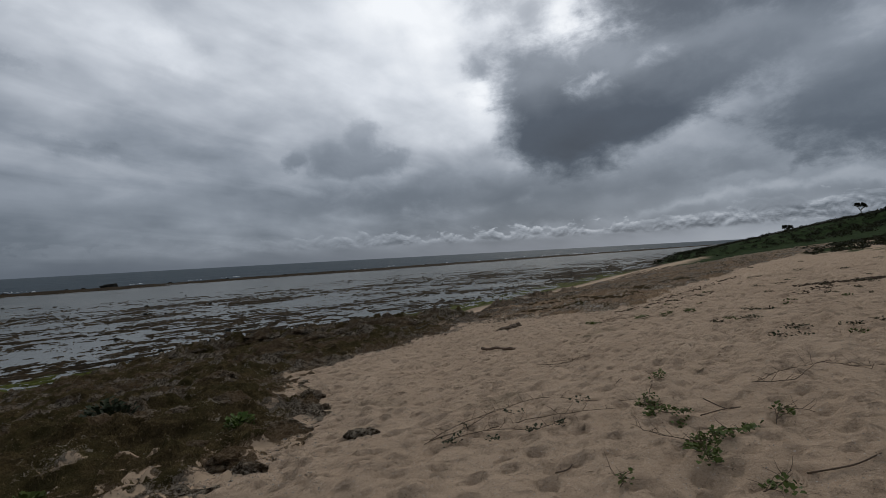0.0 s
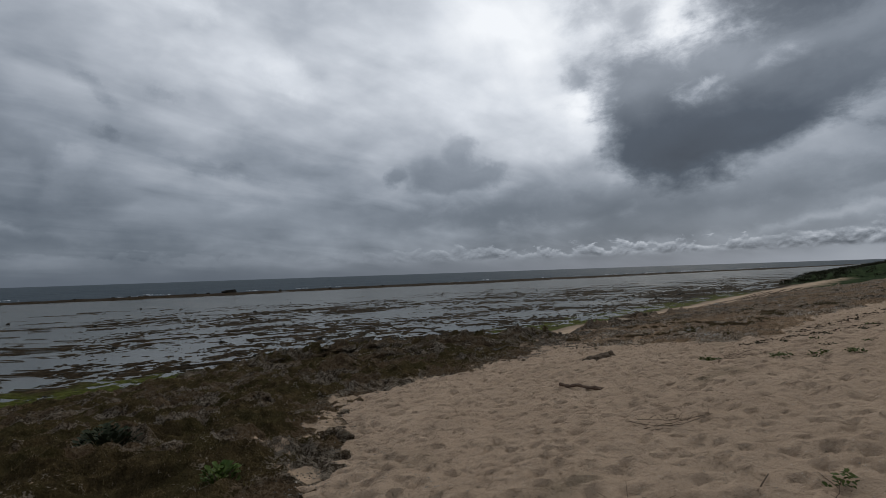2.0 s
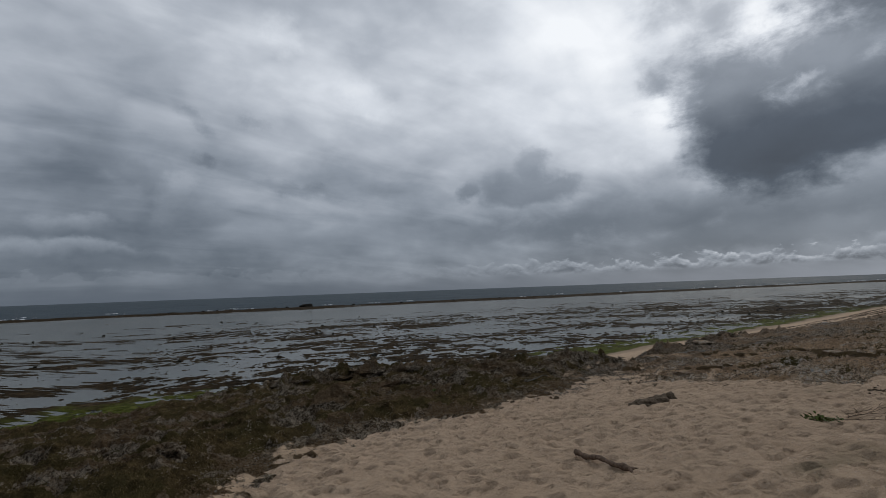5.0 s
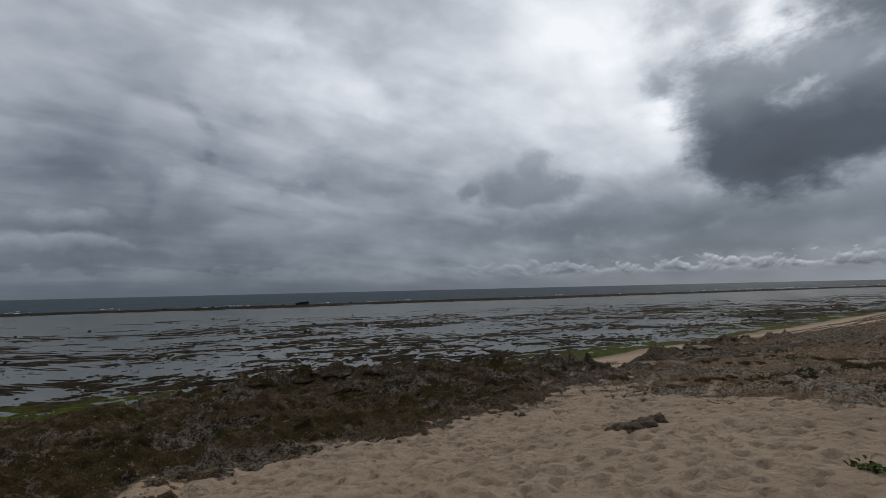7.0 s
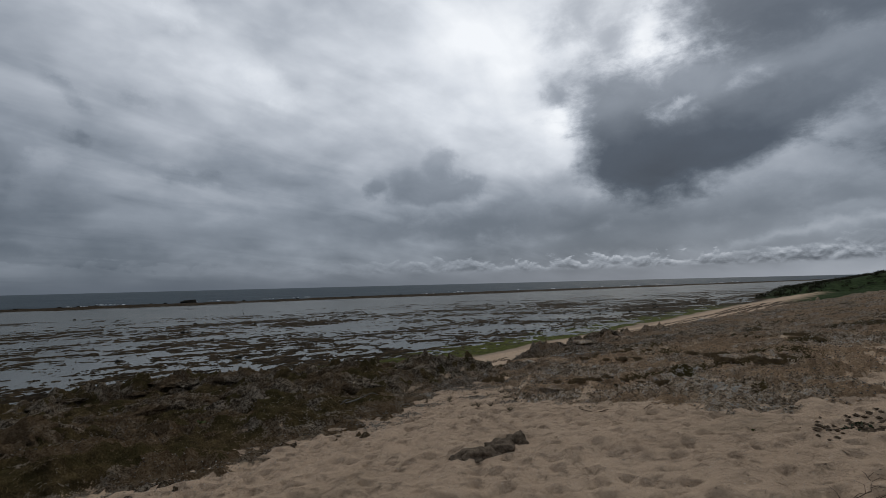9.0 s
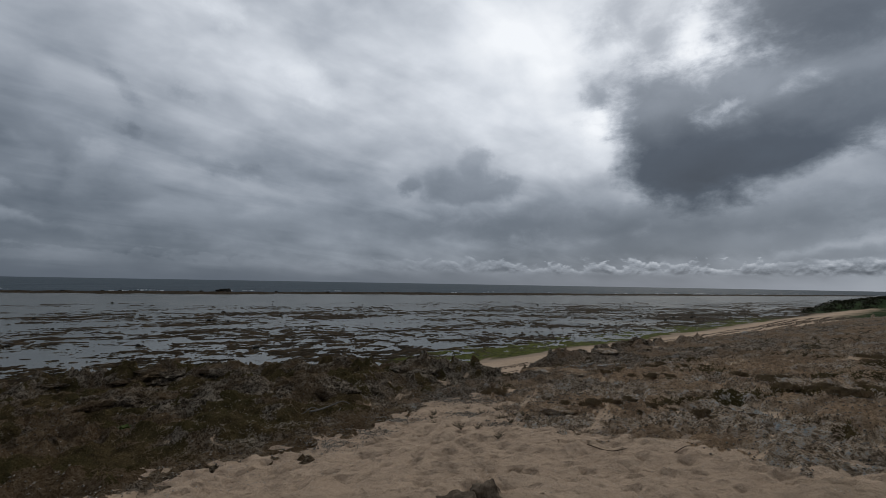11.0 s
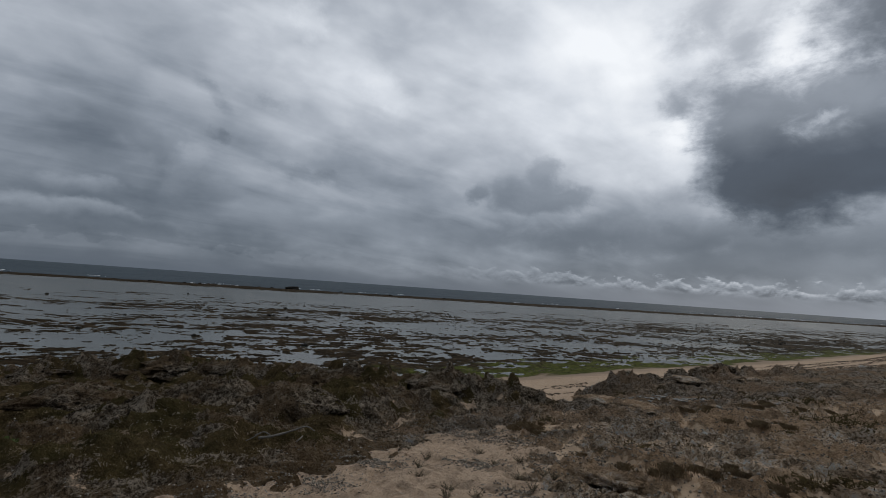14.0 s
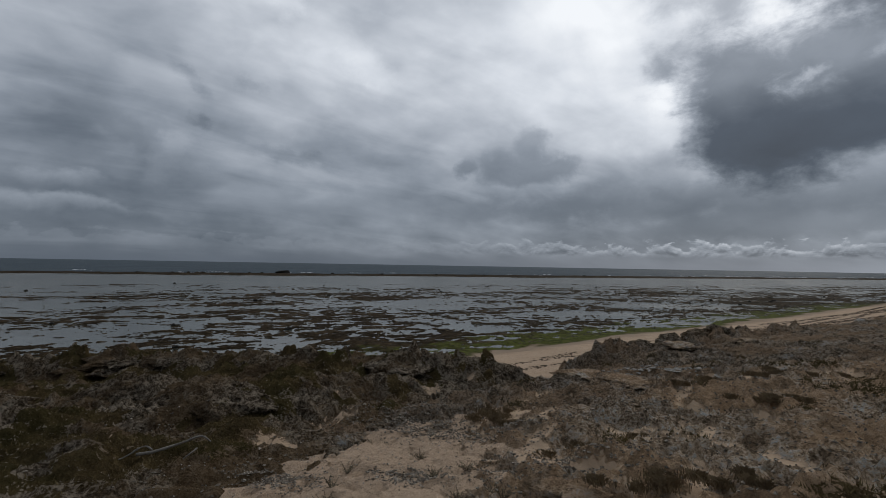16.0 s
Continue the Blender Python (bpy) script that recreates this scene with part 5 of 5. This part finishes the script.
def scatter_chips():
    # shell and coral grit at the foot of the rocks
    n = 3600
    py = rng.uniform(6.5, 25, n)
    px = left_edge(py) + rng.normal(0.25, 0.55, n)
    tris("coral_grit", lumps(px, py, ground_z(px, py) + 0.004, rng.uniform(0.003, 0.012, n), 1), CHIP, "pale coral and shell grit along the foot of the rocks", "gravel")
    n = 6000
    px, py = rng.uniform(-1, 9, n), 5 + 16 * rng.uniform(0, 1, n) ** 1.3
    tris("shell_bits", lumps(px, py, ground_z(px, py) + 0.002, rng.uniform(0.003, 0.008, n), 2), CHIP, "scattered pale shell bits on the sand", "gravel")
    n = 420
    px, py = 4.6 + rng.normal(0, 0.40, n), 28.6 + rng.normal(0, 0.26, n)
    pz = surfaces(px, py)
    tris("coral_rubble", lumps(px, py, pz + 0.01, rng.uniform(0.02, 0.06, n), 3, 0.4), CHIP, "heap of grey bleached coral rubble in a hollow", "gravel")
    # broken crust on the rock
    out = []
    for key, m in (("left", 15000), ("right", 24000)):
        x, y, z, turf = (q.ravel() for q in ROCK_GRID[key][:4])
        d = np.hypot(x - 2.5, y - 17.0)
        w = (turf < 0.3) * (d < 18) * (z > ground_z(x, y, False) - 0.01) / np.maximum(d, 4)
        idx = rng.choice(len(x), m, p=w / w.sum())
        out.append(lumps(x[idx], y[idx], z[idx] + 0.005, rng.uniform(0.005, 0.022, m) * rng.uniform(0.6, 1.3, m), 5, 0.55))
    # grey gravel lying in patches over the sandy hollow
    for gx, gy, gr, m in ((2.14, 23.34, 0.24, 700), (2.73, 22.5, 0.2, 300), (0.95, 23.1, 0.28, 900), (3.3, 23.6, 0.4, 1200), (1.7, 24.9, 0.40, 1100), (2.7, 24.8, 0.40, 1100), (0.9, 22.2, 0.25, 500), (0.6, 21.4, 0.3, 500), (1.3, 25.4, 0.5, 1200)):
        px, py = gx + rng.normal(0, 0.8 * gr, m), gy + rng.normal(0, 0.45 * gr, m)
        pz = surfaces(px, py)
        out.append(lumps(px, py, pz + 0.003, rng.uniform(0.006, 0.022, m), 9, 0.5))
    tris("rock_rubble", np.concatenate(out), RUBBLE, "broken grey limestone rubble on the outcrops", "rubble")
    # lines of dry weed along the beach
    n = 12000
    a = rng.uniform(30, 120, n)
    line = rng.integers(0, 6, n)
    s = 17.8 + line * 1.25 + 0.6 * np.sin(a / 7 + line) + rng.normal(0, 0.22, n) + 0.02 * (a - 30)
    px, py = -0.826 * s + 0.563 * a, 0.563 * s + 0.826 * a
    ok = perlin(px / 2.2, py / 2.2, 320) + 0.012 * (a - 45) > 0.05
    px, py = px[ok], py[ok]
    tris("seaweed_wrack", lumps(px, py, ground_z(px, py) + 0.01, rng.uniform(0.02, 0.09, len(px)) * (0.8 + 0.008 * py), 6, 0.2), WRACK, "dark dry seaweed strewn in lines along the beach", "seaweed")
    # dry litter lines on the dune
    out = []
    for x0, y0, x1, y1, m, sz in ((10.26, 16.85, 12.6, 16.9, 420, 0.06), (12.4, 16.9, 14.5, 16.2, 300, 0.06), (6.0, 18.9, 9.5, 19.8, 380, 0.04), (8.0, 20.3, 13.0, 24.5, 260, 0.05), (9.0, 15.0, 10.8, 16.2, 120, 0.04)):
        f = rng.uniform(0, 1, m)
        px, py = x0 + (x1 - x0) * f + rng.normal(0, 0.10, m), y0 + (y1 - y0) * f + rng.normal(0, 0.16, m)
        out.append(lumps(px, py, ground_z(px, py) + 0.01, rng.uniform(0.3, 1.4, m) * sz, 7, 0.35))
    tris("dry_litter", np.concatenate(out), WRACK, "brown dry plant litter lying across the dune", "litter")


def reef_weed():
    n = 60000
    s, a = 34 + 90 * rng.uniform(0, 1, n) ** 1.3, rng.uniform(-40, 150, n)
    px, py = -0.826 * s + 0.563 * a, 0.563 * s + 0.826 * a
    pz = ground_z(px, py, False)
    ok = (pz > -0.05) & (pz < 0.30) & (rng.uniform(0, 1, n) < 0.18 + 0.5 * np.clip(perlin(px / 3.0, py / 3.0, 340) + 0.3, 0, 1))
    px, py, pz = px[ok], py[ok], pz[ok]
    size = rng.uniform(0.04, 0.20, len(px)) * (0.7 + 0.005 * py)
    tris("reef_weed", lumps(px, py, pz + 0.01, size, 10, 0.22), REEFWEED, "brown and olive seaweed clumps over the exposed reef", "seaweed")


def reef_things():
    made = [new("reef_boulder", boulder_mesh("reef_boulder", (0.42, 0.34, 0.26), WETROCK, 70 + i, 0.5, 3)) for i in range(3)]
    for ob in made:
        tagged(ob, "dark wet boulder standing on the reef flat", "rock", "boulders on the reef flat")
    spots = []
    while len(spots) < 45:
        s, a = rnd.uniform(42, 150), rnd.uniform(-20, 170)
        px, py = -0.826 * s + 0.563 * a, 0.563 * s + 0.826 * a
        if float(ground_z(np.array([px]), np.array([py]), False)[0]) > -0.02:
            spots.append((px, py))
    for i, (px, py) in enumerate(spots):
        m = pose(px, py, height(px, py) + 0.05, 0, 0, rnd.uniform(0, 360))
        k = rnd.uniform(0.25, 0.6) * (1.0 + 0.003 * py)
        ob = made[i] if i < 3 else copy_thing(made[i % 3], m)
        ob.matrix_basis = m @ Matrix.Diagonal((k, k, k, 1))
    # large flat-topped block on the reef edge
    e = new("reef_block")
    e.location = (-158.0, 232.0, 0.0)
    tagged(e, "large flat-topped dark rock block on the reef edge", "rock")
    for nm, (dx, dy), radii, sd in (("block", (0, 0), (2.9, 2.2, 1.5), 81), ("ledge", (-2.3, -1.3), (1.8, 1.4, 0.7), 82)):
        ob = new(nm, boulder_mesh(nm, radii, WETROCK, sd, 0.18, 4))
        for v in ob.data.vertices:
            v.co.z = min(v.co.z, radii[2] * 0.62 + 0.06 * v.co.x)
            v.co.x = max(min(v.co.x, radii[0] * 0.85), -radii[0] * 0.85)
        ob.parent = e
        ob.location = (dx, dy, 0.6)
    for i in range(26):
        u = rnd.uniform(-120, 420)
        c = 271 + rnd.uniform(-5, 5)
        px, py = -0.68 * c + 0.73 * u, 0.73 * c + 0.68 * u
        m = pose(px, py, 0.25, 0, 0, rnd.uniform(0, 360))
        ob = copy_thing(made[i % 3], m)
        k = rnd.uniform(0.8, 2.0)
        ob.matrix_basis = m @ Matrix.Diagonal((k, k, k * 0.8, 1))
    # surf breaking on the reef edge
    n = 1500
    u = rng.uniform(-260, 700, n)
    bank = np.floor(rng.uniform(0, 3, n))
    c = 286 + bank * 16 + 5 * perlin(u / 40, bank * 7.7, 330) + rng.normal(0, 1.2, n)
    ok = perlin(u / 22, bank * 3.1 + 0.5, 331) > 0.32
    u, c = u[ok], c[ok]
    tris("surf", lumps(-0.68 * c + 0.73 * u, 0.73 * c + 0.68 * u, np.full(len(u), 0.1), rng.uniform(0.4, 1.4, len(u)), 8, 0.15), WHITE, "white surf breaking along the reef edge", "surf")


def headland():
    # shrubs over the dune and headland, as clumps of leaves
    n = 6500
    a, s = rng.uniform(60, 330, n), rng.uniform(-75, 37, n)
    px, py = -0.826 * s + 0.563 * a, 0.563 * s + 0.826 * a
    _, k = hill(px, py)
    ok = (k > 0.03 + 0.10 * rng.random(n)) & (s < 36)
    px, py = px[ok], py[ok]
    # lower clumps thin out over the near dune
    n2 = 1500
    a2, s2 = 44 + 76 * rng.uniform(0, 1, n2) ** 1.4, rng.uniform(-40, 0, n2)
    qx, qy = -0.826 * s2 + 0.563 * a2, 0.563 * s2 + 0.826 * a2
    px, py = np.concatenate([px, qx]), np.concatenate([py, qy])
    big = np.concatenate([rng.uniform(0.5, 1.4, len(px) - n2), rng.uniform(0.12, 0.5, n2)])
    pz = ground_z(px, py, False)
    m = 46
    d = rng.normal(0, 1, (len(px), m, 3))
    d /= np.linalg.norm(d, axis=2, keepdims=True)
    d[..., 2] = np.abs(d[..., 2]) * 0.75
    cen = np.stack([px, py, pz - 0.05], -1)[:, None] + d * (big[:, None, None] * rng.uniform(0.55, 1.0, (len(px), m, 1)))
    off = rng.normal(0, 1, (len(px), m, 3, 3)) * (0.11 * big + 0.03)[:, None, None, None]
    tris("dune_shrubs", (cen[:, :, None] + off).reshape(-1, 3, 3), SHRUB, "dense low dark green shrubs over the dune and headland", "shrubs")
    # screw pines on the skyline
    for bearing, r, tall, heads in ((39.9, 190.0, 3.2, 4), (34.5, 215.0, 2.0, 6), (41.9, 180.0, 2.6, 5)):
        b = radians(bearing)
        x0, y0 = 0.87 + r * math.sin(b), 3.4 + r * math.cos(b)
        z0 = float(ground_z(np.array([x0]), np.array([y0]), False)[0])
        e = new("screw_pine")
        e.location = (x0, y0, z0)
        tagged(e, "screw pine with pale forked trunk and spiky heads", "tree", "screw pines on the headland")
        v, f = tube([(0, 0, -0.3), (0.1, 0, tall * 0.35), (0, 0.1, tall * 0.5)], [0.16, 0.13, 0.11], 8)
        part("trunk", v, f, BARK, e)
        for h in range(heads):
            aa = h * 6.28 / heads + 0.4
            tip = (1.1 * math.cos(aa), 1.1 * math.sin(aa), tall * rnd.uniform(0.8, 1.05))
            v, f = tube([(0, 0.1, tall * 0.48), (0.5 * tip[0], 0.5 * tip[1], tall * 0.68), tip], [0.10, 0.08, 0.06], 6)
            part("limb", v, f, BARK, e)
            pieces = []
            for q in range(60):
                ya, pi = rnd.uniform(0, 6.28), rnd.uniform(-0.7, 1.3)
                pieces.append(leaf(tip, ya, pi, rnd.uniform(0.5, 0.9), 0.05))
            part("crown", *joined([([(tip[0] + (p[0] - tip[0]), tip[1] + (p[1] - tip[1]), p[2]) for p in vv], ff) for vv, ff in pieces]), SHRUB, e)


crags()
driftwood()
pale_branch()
beached_stone()
loose_rocks()
beach_vines()
beach_weeds()
grass_tufts()
sprigs()
shore_plants()
turf_blades()
scatter_chips()
reef_weed()
reef_things()
headland()
